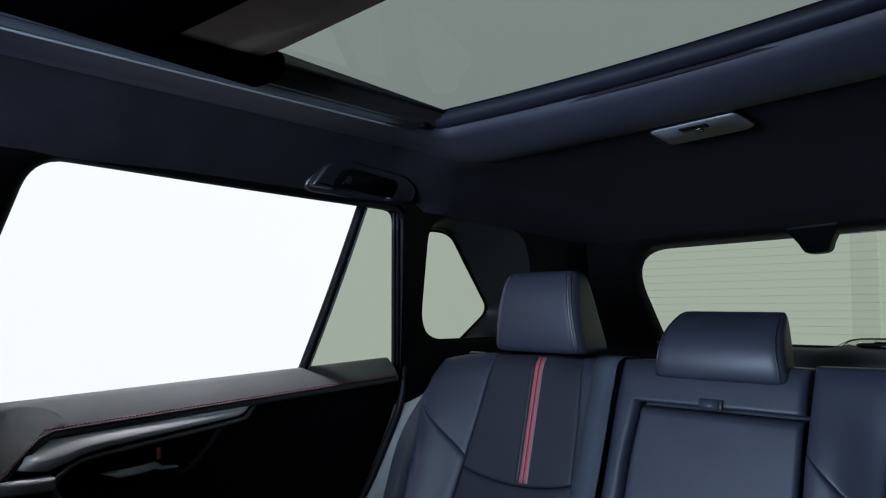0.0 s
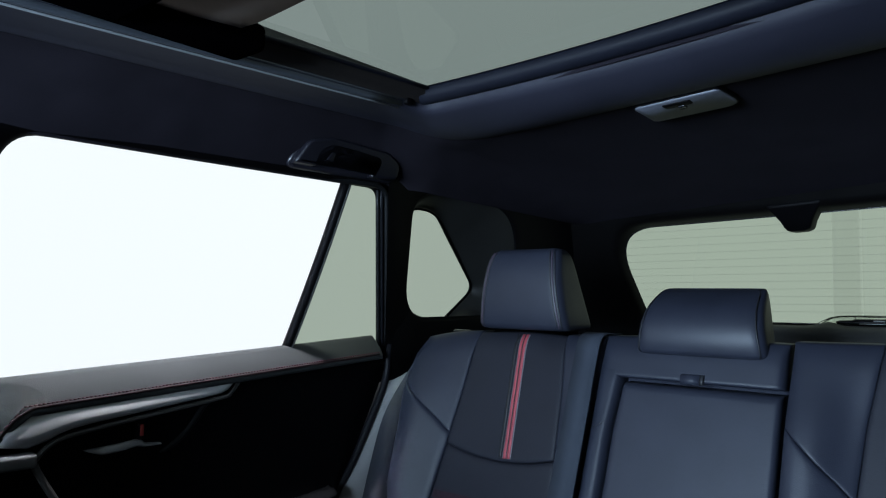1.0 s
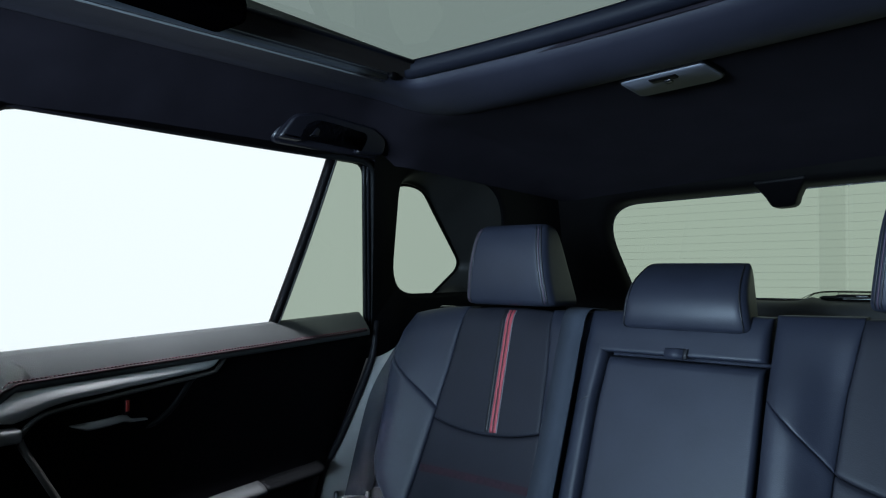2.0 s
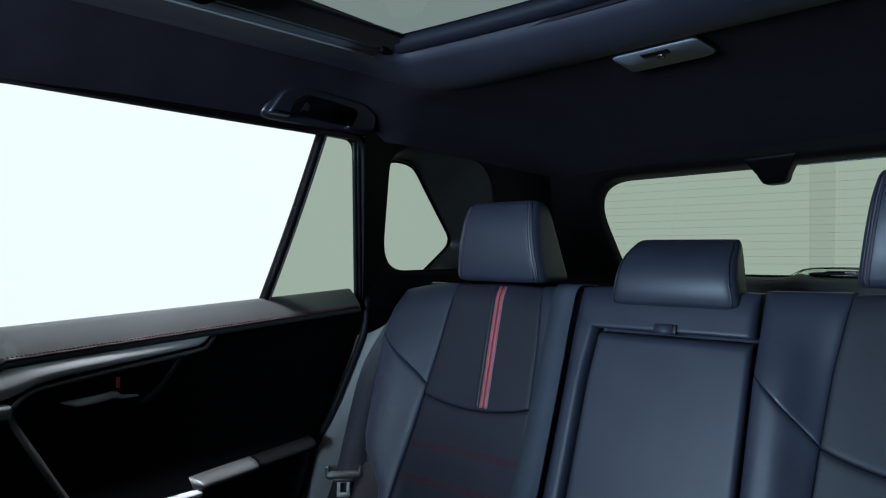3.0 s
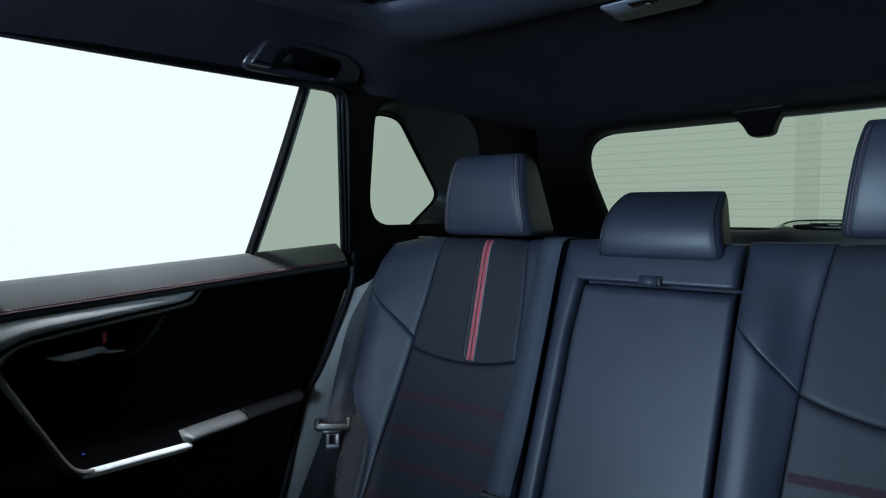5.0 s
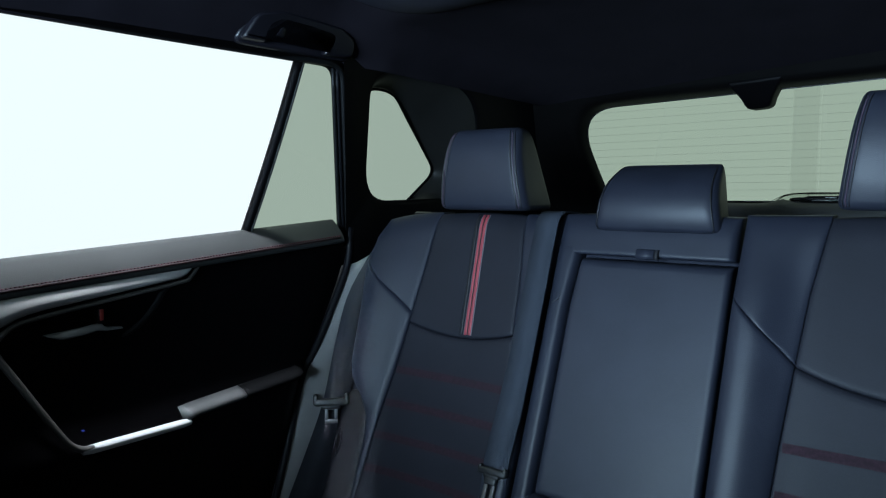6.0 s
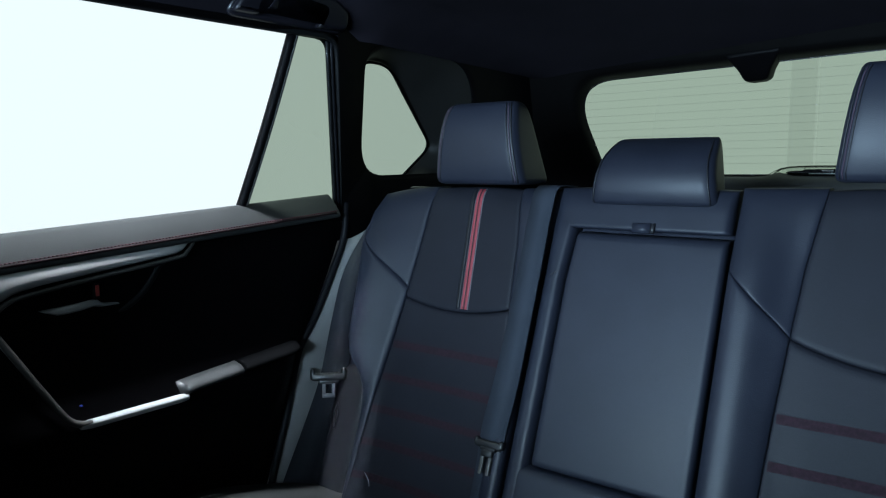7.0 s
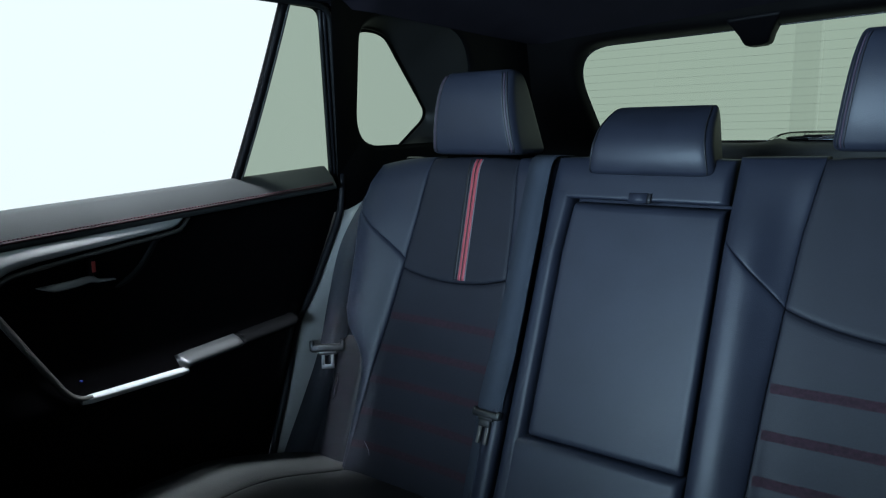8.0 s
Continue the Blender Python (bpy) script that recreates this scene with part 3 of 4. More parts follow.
for sgn in (-1, 1):
    x = MID + sgn * 0.372
    bm = round_box(x - 0.036, x + 0.036, 0.02, 0.412, roof(x, 0.3) - 0.010, roof(x, 0.3) + 0.030, 0.013, 4)
    part("end_bracket", bm, BLACK, shade, "black plastic bracket")


# ---- dome lamp ----
lamp = thing("dome_lamp", (0.0, 1.04, 1.55), "flat rounded translucent ceiling lamp with a slide switch", "ceiling lamp")


def dome(poly, z0, z1, tilt=0.05, shrink=0.9):
    ring = rounded(poly, 6)
    c = Vector((sum(p.x for p in ring) / len(ring), sum(p.y for p in ring) / len(ring)))

    def at(k, z):
        return [Vector((lerp(c.x, p.x, k), lerp(c.y, p.y, k), z + tilt * p.x - 0.035 * (p.y - 1.04))) for p in ring]
    return rings([at(1, z0), at(1, lerp(z0, z1, 0.5)), at(lerp(1, shrink, 0.4), lerp(z0, z1, 0.85)), at(shrink, z1)])


DOME = [(-0.073, 0.990, 0.012), (0.073, 0.986, 0.012), (0.081, 1.078, 0.024), (-0.073, 1.081, 0.012)]
part("bezel", dome([(a - 0.003 * (1 if a < 0 else -1), b - 0.003 * (1 if b < 1.04 else -1), r) for a, b, r in DOME], 1.562, 1.549, shrink=0.985), PLASTIC, lamp)
part("lens", dome(DOME, 1.552, 1.5462, shrink=0.972), LENS, lamp, "frosted grey lens")
part("switch", dome([(-0.026, 1.000, 0.003), (0.022, 0.999, 0.003), (0.022, 1.018, 0.003), (-0.026, 1.019, 0.003)], 1.548, 1.5440), PLASTIC, lamp, "dark slide switch")
part("switch_knob", dome([(-0.004, 1.014, 0.002), (0.008, 1.014, 0.002), (0.008, 1.030, 0.002), (-0.004, 1.030, 0.002)], 1.548, 1.5420), GLOSS_BLACK, lamp)


# ---- grab handle ----
grab = thing("grab_handle", (-0.59, 0.79, 1.45), "black plastic grab handle with a coat hook on the roof edge", "handle")


def gpt(y, z, out):
    return Vector((-0.603 + (z - 1.44) * 0.42 + out, y, z))


bm = rings([[gpt(y, z, o) for y, z in rounded([(0.645, 1.449, 0.02), (0.945, 1.455, 0.03), (0.935, 1.518, 0.035), (0.690, 1.512, 0.035)], 6)] for o in (-0.01, 0.004)]
           + [[gpt(lerp(y, 0.8, 0.03), lerp(z, 1.48, 0.1), 0.008) for y, z in rounded([(0.645, 1.449, 0.02), (0.945, 1.455, 0.03), (0.935, 1.518, 0.035), (0.690, 1.512, 0.035)], 6)]])
part("base_plate", bm, HANDLE, grab)


def slab(outline, at, depth, edge, steps=3):
    """A plate of any outline with rounded front edges; at(a, b, out) places it."""
    n = len(outline)
    turn = 1 if sum(outline[i - 1].x * outline[i].y - outline[i].x * outline[i - 1].y for i in range(n)) > 0 else -1
    inward = []
    for i in range(n):
        d = (outline[(i + 1) % n] - outline[i - 1]).normalized()
        inward.append(Vector((-d.y, d.x)) * turn)
    rows = [[at(p.x, p.y, 0.0) for p in outline]]
    for k in range(steps + 1):
        th = 0.5 * math.pi * k / steps
        rows.append([at(p.x + n_.x * edge * (1 - math.cos(th)), p.y + n_.y * edge * (1 - math.cos(th)), depth - edge + edge * math.sin(th)) for p, n_ in zip(outline, inward)])
    return rings(rows)


arch = rounded([(0.660, 1.456, 0.006), (0.681, 1.500, 0.022), (0.735, 1.513, 0.05), (0.880, 1.509, 0.05), (0.924, 1.492, 0.03), (0.926, 1.459, 0.012), (0.853, 1.456, 0.005), (0.862, 1.487, 0.006),
                (0.80, 1.491, 0.05), (0.735, 1.492, 0.03), (0.714, 1.480, 0.012), (0.712, 1.457, 0.006)], 4)
part("grip", slab(arch, lambda y, z, o: gpt(y, z, 0.004 + o), 0.021, 0.0070, 5), HANDLE, grab, "rounded grip bar on two end bosses")
part("coat_hook", slab(rounded([(0.722, 1.4655, 0.003), (0.735, 1.487, 0.005), (0.747, 1.485, 0.005), (0.746, 1.468, 0.004)], 4), lambda y, z, o: gpt(y, z, 0.002 + o), 0.024, 0.004), HANDLE, grab, "small swivelling coat hook")
part("hinge_pin", slab(rounded([(0.8465, 1.478, 0.002), (0.8535, 1.491, 0.002), (0.858, 1.489, 0.002), (0.852, 1.477, 0.002)], 3), lambda y, z, o: gpt(y, z, 0.004 + o), 0.017, 0.0015), HANDLE, grab)


# ---- rear door ----
door = thing("rear_door", (-0.70, 0.5, 0.35), "black rear car door with its main window lowered", "car door")


def sill(y):
    return 1.0805 + 0.0585 * (y - 0.215)


def stitch_z(y):
    return 1.0355 + 0.068 * (y - 0.254) - 1.1 * max(0.0, 0.268 - max(y, 0.19))


def rear_edge(z):
    return along([(0.30, 0.74), (0.53, 0.790), (0.60, 0.820), (0.70, 0.852), (0.79, 0.873), (0.86, 0.926), (0.90, 0.950), (0.972, 0.992), (1.03, 1.020), (1.13, 1.030)], z)


# upper pad, from the window slot round to the seam
rows = []
for i in range(30):
    t = i / 29
    y = lerp(-0.05, 0.995, t ** 0.9)
    top, low = sill(y), stitch_z(y)
    r = [Vector((-0.718, y, top - 0.012)), Vector((-0.716, y, top)), Vector((-0.710, y, top + 0.003))]
    for k in (0.0, 0.12, 0.3, 0.5, 0.7, 0.85, 0.95):
        r.append(Vector((lerp(-0.704, -0.668, k) + 0.004 * math.sin(math.pi * k), y, lerp(top + 0.002, low, k))))
    r += [Vector((-0.667, y, low - 0.003)), Vector((-0.671, y, low - 0.007)), Vector((-0.690, y, low - 0.009)), Vector((-0.72, y, low - 0.009))]
    rows.append(r)
bm, _ = sheet(rows)
pad_part = part("upper_pad", bm, PLASTIC_SOFT, door, "soft dark padded window ledge")
bm = bmesh.new()
y = 0.20
while y < 0.985:
    tube([Vector((-0.6698, y, stitch_z(y) + 0.009)), Vector((-0.6698, y + 0.0045, stitch_z(y + 0.0045) + 0.009))], 0.0011, 5, bm=bm)
    y += 0.0062
part("stitching", bm, RED_THREAD, pad_part, "dark red stitching")
pts = [Vector((-0.6690, y, stitch_z(y) + 0.005)) for y in np.linspace(0.20, 0.985, 40)]
part("piping", tube(pts, 0.0022, 6, 0.6), PIPE_RED, pad_part, "dark red piping")

# main panel: steps out to the armrest level
rows = []
prof = [(-0.008, -0.690), (-0.012, -0.682), (-0.05, -0.683), (-0.10, -0.686), (-0.16, -0.684), (-0.22, -0.672), (-0.262, -0.652), (-0.285, -0.640), (-0.31, -0.640), (-0.36, -0.652), (-0.45, -0.675), (-0.60, -0.69), (-0.75, -0.69)]
for i in range(26):
    t = i / 25
    row = []
    for dz, x in prof:
        z = 1.078 + dz
        yy = lerp(-0.05, rear_edge(z), t)
        zz = stitch_z(yy) + dz if dz > -0.06 else lerp(stitch_z(yy), 1.078, smooth((-dz - 0.06) / 0.1)) + dz
        edge = smooth((t - 0.93) / 0.07)
        row.append(Vector((lerp(x, -0.70, edge * 0.8), yy, zz)))
    rows.append(row)
bm, _ = sheet(rows)
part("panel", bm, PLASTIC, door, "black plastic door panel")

# raised edge of the handle recess
part("recess_edge", tube(smooth_path([(-0.6835, 0.588, 1.032), (-0.6825, 0.564, 1.016), (-0.6835, 0.550, 0.996), (-0.6850, 0.531, 0.973), (-0.6855, 0.507, 0.9555), (-0.688, 0.48, 0.944)], 5), lambda t: 0.0058 * (1 - 0.7 * abs(2 * t - 1) ** 3), 10, 0.7), WEATHER, door)

# door edge rubber
pts = smooth_path([(-0.690, rear_edge(z) + 0.006, z) for z in (1.11, 1.03, 0.943, 0.86, 0.802, 0.729, 0.65, 0.593, 0.45)], 4)
part("edge_seal", tube(pts, 0.008, 8), DARK_RUBBER, door)

# satin strip that tapers rearwards
rows = []
for i in range(28):
    t = i / 27
    y = lerp(0.232, 0.618, t)
    hi = along([(0.232, 1.003), (0.245, 1.018), (0.266, 1.034), (0.30, 1.0385), (0.62, 1.0595)], y)
    lo = along([(0.232, 0.992), (0.275, 0.986), (0.300, 0.993), (0.322, 1.004), (0.36, 1.011), (0.59, 1.0375), (0.606, 1.044), (0.62, 1.0575)], y)
    x = -0.6734
    f = min(1.0, (hi - lo) / 0.030)
    rows.append([Vector((x - 0.02, y, hi)), Vector((x - 0.006 * f, y, hi)), Vector((x + 0.001 * f, y, lerp(hi, lo, 0.10))), Vector((x + 0.007 * f, y, lerp(hi, lo, 0.35))), Vector((x + 0.010 * f, y, lerp(hi, lo, 0.65))), Vector((x + 0.0105 * f, y, lerp(hi, lo, 0.88))), Vector((x + 0.007 * f, y, lo)), Vector((x - 0.02, y, lo))])
part("trim_strip", rings(rows), SATIN, door, "satin silver tapered trim strip")
# frame of the pull: along the strip, down the front leg to the bright lower bar
path = smooth_path([(-0.680, 0.632, 1.053), (-0.672, 0.612, 1.037), (-0.669, 0.590, 1.030), (-0.668, 0.45, 1.013), (-0.667, 0.345, 0.999), (-0.667, 0.312, 0.991), (-0.668, 0.290, 0.973), (-0.668, 0.287, 0.956), (-0.655, 0.312, 0.907),
                    (-0.640, 0.350, 0.838), (-0.632, 0.370, 0.805), (-0.629, 0.387, 0.793), (-0.628, 0.405, 0.7900)], 5)
part("pull_frame", tube(path, lambda t: lerp(0.0036, 0.0054, smooth((t - 0.35) / 0.3)), 10, 0.9), DARK_SATIN, door, "satin grey frame")
rows = []
for k, y in enumerate(np.linspace(0.388, 0.577, 14)):
    c = Vector((-0.630, y, 0.7885 - 0.002 * (y - 0.4)))
    g = 0.75 if k in (0, 13) else 1.0
    across, up = Vector((0.89, 0, -0.45)) * g, Vector((0.45, 0, 0.89)) * g
    rows.append([c + across * a + up * b for a, b in ((-0.0065, -0.004), (-0.0065, 0.004), (-0.005, 0.0055), (0.005, 0.0055), (0.0065, 0.004), (0.0065, -0.004), (0.004, -0.006), (-0.004, -0.006))])
sharp(part("lower_bar", rings(rows), BAR, door, "bright polished bar"), 60)
part("trim_block", round_box(-0.684, -0.659, 0.20, 0.287, 0.957, 0.979, 0.006, 3), TRIM_BLOCK, door, "dull grey block")
# armrest: one piece split in two, lit front and shaded rear in colour
for name, y0, y1, mt, lb in (("armrest_lit", 0.553, 0.694, ARM_LIT, "lit front stretch of the armrest, light put into its grey"), ("armrest", 0.695, 0.850, ARM_SHADED, "shaded rear stretch of the soft armrest, darkened in its colour")):
    rows = []
    for i in range(16):
        y = lerp(y0, y1, i / 15)
        t = (y - 0.553) / 0.297
        k = q((1 - t) / 0.14)
        xo = lerp(-0.642, -0.620 - 0.006 * t, k)
        z = 0.801 + 0.020 * t
        row = [Vector((-0.69, y, z + 0.014)), Vector((xo - 0.030, y, z + 0.0125)), Vector((xo - 0.012, y, z + 0.008)), Vector((xo - 0.004, y, z + 0.003)), Vector((xo, y, z - 0.002)), Vector((xo - 0.003, y, z - 0.007)), Vector((-0.655, y, z - 0.013)), Vector((-0.69, y, z - 0.020))]
        slant = 0.022 * max(0.0, 1 - i / 4) if name == "armrest_lit" else 0.0
        rows.append([p + Vector((0, slant * (p.x + 0.69) / 0.07, 0)) for p in row])
    part(name, rings(rows), mt, door, lb)
# inner handle and lock
rows = []
for t in np.linspace(0, 1, 18):
    y = lerp(0.360, 0.482, t)
    hi = along([(0.0, 0.9715), (0.25, 0.9745), (0.70, 0.9790), (0.745, 0.9740), (0.78, 0.9705), (1.0, 0.9680)], t)
    lo = along([(0.0, 0.9705), (0.10, 0.9660), (0.19, 0.9622), (0.45, 0.9650), (0.66, 0.9685), (0.745, 0.9655), (1.0, 0.9655)], t)
    x = -0.673 + 0.007 * math.sin(math.pi * min(1.0, t / 0.8)) if t < 0.75 else -0.6715
    hi, lo = hi - 0.0025, lo - 0.0025
    rows.append([Vector((x - 0.010, y, hi)), Vector((x - 0.003, y, hi + 0.0005)), Vector((x + 0.001, y, lerp(hi, lo, 0.35))), Vector((x + 0.0015, y, lerp(hi, lo, 0.8))), Vector((x - 0.001, y, lo)), Vector((x - 0.010, y, lo))])
sharp(part("door_handle", rings(rows), LEVER, door, "flat dark silver pull lever"), 40)
lock = part("lock_knob", round_box(-0.684, -0.669, 0.440, 0.451, 0.976, 1.002, 0.003), PLASTIC, door)
part("lock_mark", round_box(-0.6690, -0.6675, 0.4425, 0.4485, 0.982, 1.000, 0.0005), LOCK_RED, lock, "red mark")
part("pocket_lamp", round_box(-0.650, -0.6455, 0.3975, 0.4010, 0.8145, 0.8165, 0.0005), BLUE_LED, door, "tiny blue light")

# window frame round the opening
N = 280
WC = (0.56, 1.27)
WIN = [(0.130, 1.060, 0.005), (1.014, 1.105, 0.004), (0.908, 1.4435, 0.032), (0.209, 1.4310, 0.055)]
WOUT = [(-0.10, 0.98, 0.01), (1.065, 1.06, 0.01), (0.965, 1.475, 0.03), (0.02, 1.475, 0.03)]
a, b = polar(rounded(WOUT), WC, N), polar(rounded(WIN), WC, N)
rows = [[Vector((side_x(z, -0.015), y, z)) for y, z in a]]
for k, dx in ((0.5, 0.002), (0.75, 0.004), (0.93, 0.002), (0.985, -0.004), (1.0, -0.010)):
    rows.append([Vector((side_x(lerp(z, w, k), dx), lerp(y, p, k), lerp(z, w, k))) for (y, z), (p, w) in zip(a, b)])
bm, _ = sheet(rows, closed=True)
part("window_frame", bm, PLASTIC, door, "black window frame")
# division bar
path = [Vector((side_x(lerp(1.09, 1.455, t), -0.012), lerp(0.7605, 0.8275, t) + 0.004 * math.sin(math.pi * t), lerp(1.09, 1.455, t))) for t in np.linspace(0, 1, 12)]
bar = part("division_bar", tube(path, 0.0112, 10, 1.0, (1, 0, 0)), PLASTIC, door, "black upright bar")
path = [p + Vector((0.010, 0.004, 0)) for p in path]
part("bar_bead", tube(path, 0.0028, 6), PLASTIC_SOFT, bar)
rows = [[Vector((side_x(z, -0.012), y, z)) for z, y in ((1.09, lerp(0.765, 0.9, 0)), (1.45, 0.835))], [Vector((side_x(z, -0.012), y, z)) for z, y in ((1.09, 1.045), (1.45, 0.935))]]
bm, _ = sheet(rows)
part("fixed_pane", facing(bm, (0.2, 0.4, 1.2)), PRIVACY, door, "tinted fixed glass", recalc=False)
# seals: a thin grey lip at the pane, a black channel and a soft weatherstrip that turns along the top
for dy, r, mt, x_in in ((0.004, 0.0042, WEATHER, 0.0), (0.0135, 0.0045, DARK_RUBBER, 0.001)):
    pts = [Vector((side_x(z, x_in), 1.008 - (z - 1.105) * 0.318 + dy, z)) for z in np.linspace(1.085, 1.440, 10)]
    part("upright_seal", tube(pts, r, 8), mt, door)
strip = [(0.02, 1.4300), (0.24, 1.4360), (0.50, 1.4400), (0.75, 1.4450), (0.86, 1.4475), (0.900, 1.4470), (0.9215, 1.4375), (0.933, 1.418), (0.950, 1.365), (0.985, 1.255), (1.030, 1.108), (1.036, 1.07)]
part("weatherstrip", tube(smooth_path([(side_x(z, lerp(-0.006, 0.006, smooth((y - 0.72) / 0.16))), y, z + 0.0005 * (1 - smooth((y - 0.72) / 0.16))) for y, z in strip], 5), 0.0060, 10), WEATHER, door, "soft black weatherstrip")


# ---- side trim between door and seat ----
rows = []
for v in np.linspace(0, 1, 22):
    row = []
    for x, dy in ((-0.715, 0.0), (-0.697, 0.004), (-0.684, 0.014), (-0.674, 0.030), (-0.666, 0.052), (-0.659, 0.08), (-0.655, 0.11), (-0.653, 0.16), (-0.653, 0.26)):
        z = lerp(0.40, min(1.10, 1.020 + 0.60 * dy), v)
        row.append(Vector((x, rear_edge(z) + 0.012 + dy, z)))
    rows.append(row)
bm, _ = sheet(rows)
side_trim = part("side_trim", bm, SIDE_GREY)
part("clip", tube(smooth_path([(-0.700, 0.815, 0.548), (-0.694, 0.813, 0.536), (-0.690, 0.817, 0.524), (-0.690, 0.824, 0.520)]), 0.0035, 8), DARK_RUBBER, side_trim, "small black clip")
tagged(thick(side_trim, 0.004), "grey moulded trim panel between door and seat", "trim panel", kind="structure")


# ---- rear bench ----
seat = thing("rear_bench", (0.02, 0.7, 0.2), "black leather rear bench with red and grey stripes", "car seat")


def yb(z):
    """Front face of the backrest: it leans back."""
    return 1.099 + 0.38 * (z - 1.135)


def shell(name, x0, x1, top, parent):
    rows = []
    for z in (0.42, 0.6, 0.8, 1.0, top - 0.03, top - 0.01, top):
        k = 0.0 if z < top - 0.02 else (0.008 if z < top else 0.03)
        ring = rounded([(x0, yb(z) + 0.02 + k, 0.02), (x1, yb(z) + 0.02 + k, 0.02), (x1, yb(z) + 0.12 - k, 0.02), (x0, yb(z) + 0.12 - k, 0.02)], 4)
        rows.append([Vector((p.x, p.y, z)) for p in ring])
    return part(name, rings(rows), LEATHER, parent)


def side_backrest(xc, o, inner, wider=0.0, tall=0.0):
    """One outer seat's backrest. s runs outwards from its middle xc; o is the way outwards; inner is its edge at the middle seat."""
    sh = shell("backrest", min(xc + o * 0.285, xc - o * inner), max(xc + o * 0.285, xc - o * inner), 1.106, seat)

    def X(f):
        return lambda z: xc + o * f(z)

    def ins_out(z):
        return along([(0.5, 0.160), (0.623, 0.150), (0.711, 0.143), (0.824, 0.130), (0.927, 0.122), (1.025, 0.114), (1.145, 0.108)], z)

    def ins_in(z):
        return along([(0.5, -0.155), (0.82, -0.139), (0.93, -0.131), (1.04, -0.121), (1.145, -0.104)], z) - wider

    def seam(x):
        return 0.903 + 0.020 * ((x - xc) / 0.135) ** 2

    def base(x, z):
        """The seat face, hollowed for the back and winged at the sides."""
        s = o * (x - xc)
        wing = 0.030 * smooth((s - 0.115) / 0.10) if s > 0 else (0.020 + 0.15 * wider) * smooth((-s - 0.125 - wider) / 0.07)
        wing *= smooth((1.16 - z) / 0.16) * 0.8 + 0.2
        hollow = 0.010 * (1 - min(1, (s / 0.14) ** 2))
        return yb(z) + hollow * 0.6 - wing

    cut = lambda u: seam(lerp(xc + o * ins_in(0.91), xc + o * ins_out(0.91), u))
    up, up_at = pillow("upper_insert", X(ins_in), X(ins_out), cut, lambda u: 1.148 + tall - 0.004 * (2 * u - 1) ** 2, base, 0.018, LEATHER_MID, sh, (0.007, 0.007, 0.008, 0.035), keep=(0.72, 0.72, 0.6, 0))
    lo, lo_at = pillow("lower_insert", X(ins_in), X(ins_out), lambda u: 0.50, lambda u: cut(u) - 0.001, base, 0.015, LEATHER_MID, sh, (0.007, 0.007, 0.03, 0.006), keep=(0.72, 0.72, 0, 0.6))
    # bolsters, cut by a slanted seam
    dz = lambda u: lerp(0.940, 1.040, u)
    ob_out = lambda z: along([(0.50, 0.166), (0.690, 0.166), (0.73, 0.171), (0.774, 0.196), (0.80, 0.224), (0.83, 0.238), (0.95, 0.251), (1.02, 0.263), (1.09, 0.263), (1.15, 0.238)], z)
    pillow("outer_bolster", X(ins_out), X(ob_out), dz, lambda u: 1.147 + tall - 0.018 * u * u, base, 0.021, LEATHER, sh, (0.014, 0.045, 0.006, 0.05), keep=(0.70, 0, 0.80, 0))
    pillow("outer_bolster", X(ins_out), X(ob_out), lambda u: 0.50, lambda u: dz(u) - 0.001, base, 0.021, LEATHER, sh, (0.014, 0.045, 0.03, 0.006), keep=(0.70, 0, 0, 0.80))
    # narrow lower filler beside the wing, its shade put in with near-black rubber
    pillow("side_filler", lambda z: xc + o * 0.180, lambda z: xc + o * 0.275, lambda u: 0.46, lambda u: 0.775 - 0.02 * u, lambda x, z: yb(z) + 0.012, 0.014, DARK_RUBBER, sh, (0.02, 0.03, 0.02, 0.06))
    dz2 = lambda u: lerp(0.938, 1.030, u)
    ib = lambda z: -inner
    pillow("inner_bolster", X(ins_in), X(ib), dz2, lambda u: 1.148 + tall - 0.002 * u, base, 0.020, LEATHER, sh, (0.014, 0.024, 0.005, 0.04), keep=(0.72, 0.05, 0.8, 0))
    pillow("inner_bolster", X(ins_in), X(ib), lambda u: 0.50, lambda u: dz2(u) - 0.001, base, 0.020, LEATHER, sh, (0.014, 0.024, 0.03, 0.005), keep=(0.72, 0.05, 0, 0.8))
    # woven stripe down the upper insert
    for off, wid, mt, lift, nm, lb in ((0.0, 0.0190, GREY_EDGE, 0.0006, "stripe_edge", "pale grey edging"), (-0.0043, 0.0062, RED, 0.0018, "stripe", "red woven stripe"),
                                       (0.0043, 0.0062, RED, 0.0018, "stripe", "red woven stripe"), (0.0, 0.0018, PIPING, 0.0024, "stripe_seam", ""), (-0.0160, 0.0065, PIPING, 0.0010, "stripe_gap", "")):
        pts = []
        for k in range(25):
            v = lerp(0.03, 0.985, k / 24)
            p = up_at(0.5, v)
            w = abs(ins_out(p.z) - ins_in(p.z))
            s = -0.001 + 0.006 * o - 0.022 * (1 - v)
            u = (s - ins_in(p.z)) / w + o * off / w
            pts.append(up_at(u, v, 0.0004))
        part(nm, ribbon(pts, (1, 0, 0), wid, (0, -1, 0.3), lift), mt, up, lb)
    # red woven bands across the lower insert
    for zz in (0.826, 0.762, 0.700, 0.638, 0.576):
        pts = []
        for k in range(25):
            u = lerp(0.015, 0.985, k / 24)
            p = lo_at(u, (zz - 0.50) / (cut(u) - 0.501), 0.0001)
            p.z = zz
            pts.append(p)
        part("red_band", ribbon(pts, (0, 0.36, 0.93), 0.0145, (0, -1, 0.3), 0.0002), RED_BAND, lo, "dark red woven band", flat=True)
    return sh


left = side_backrest(-0.365, -1, 0.187)
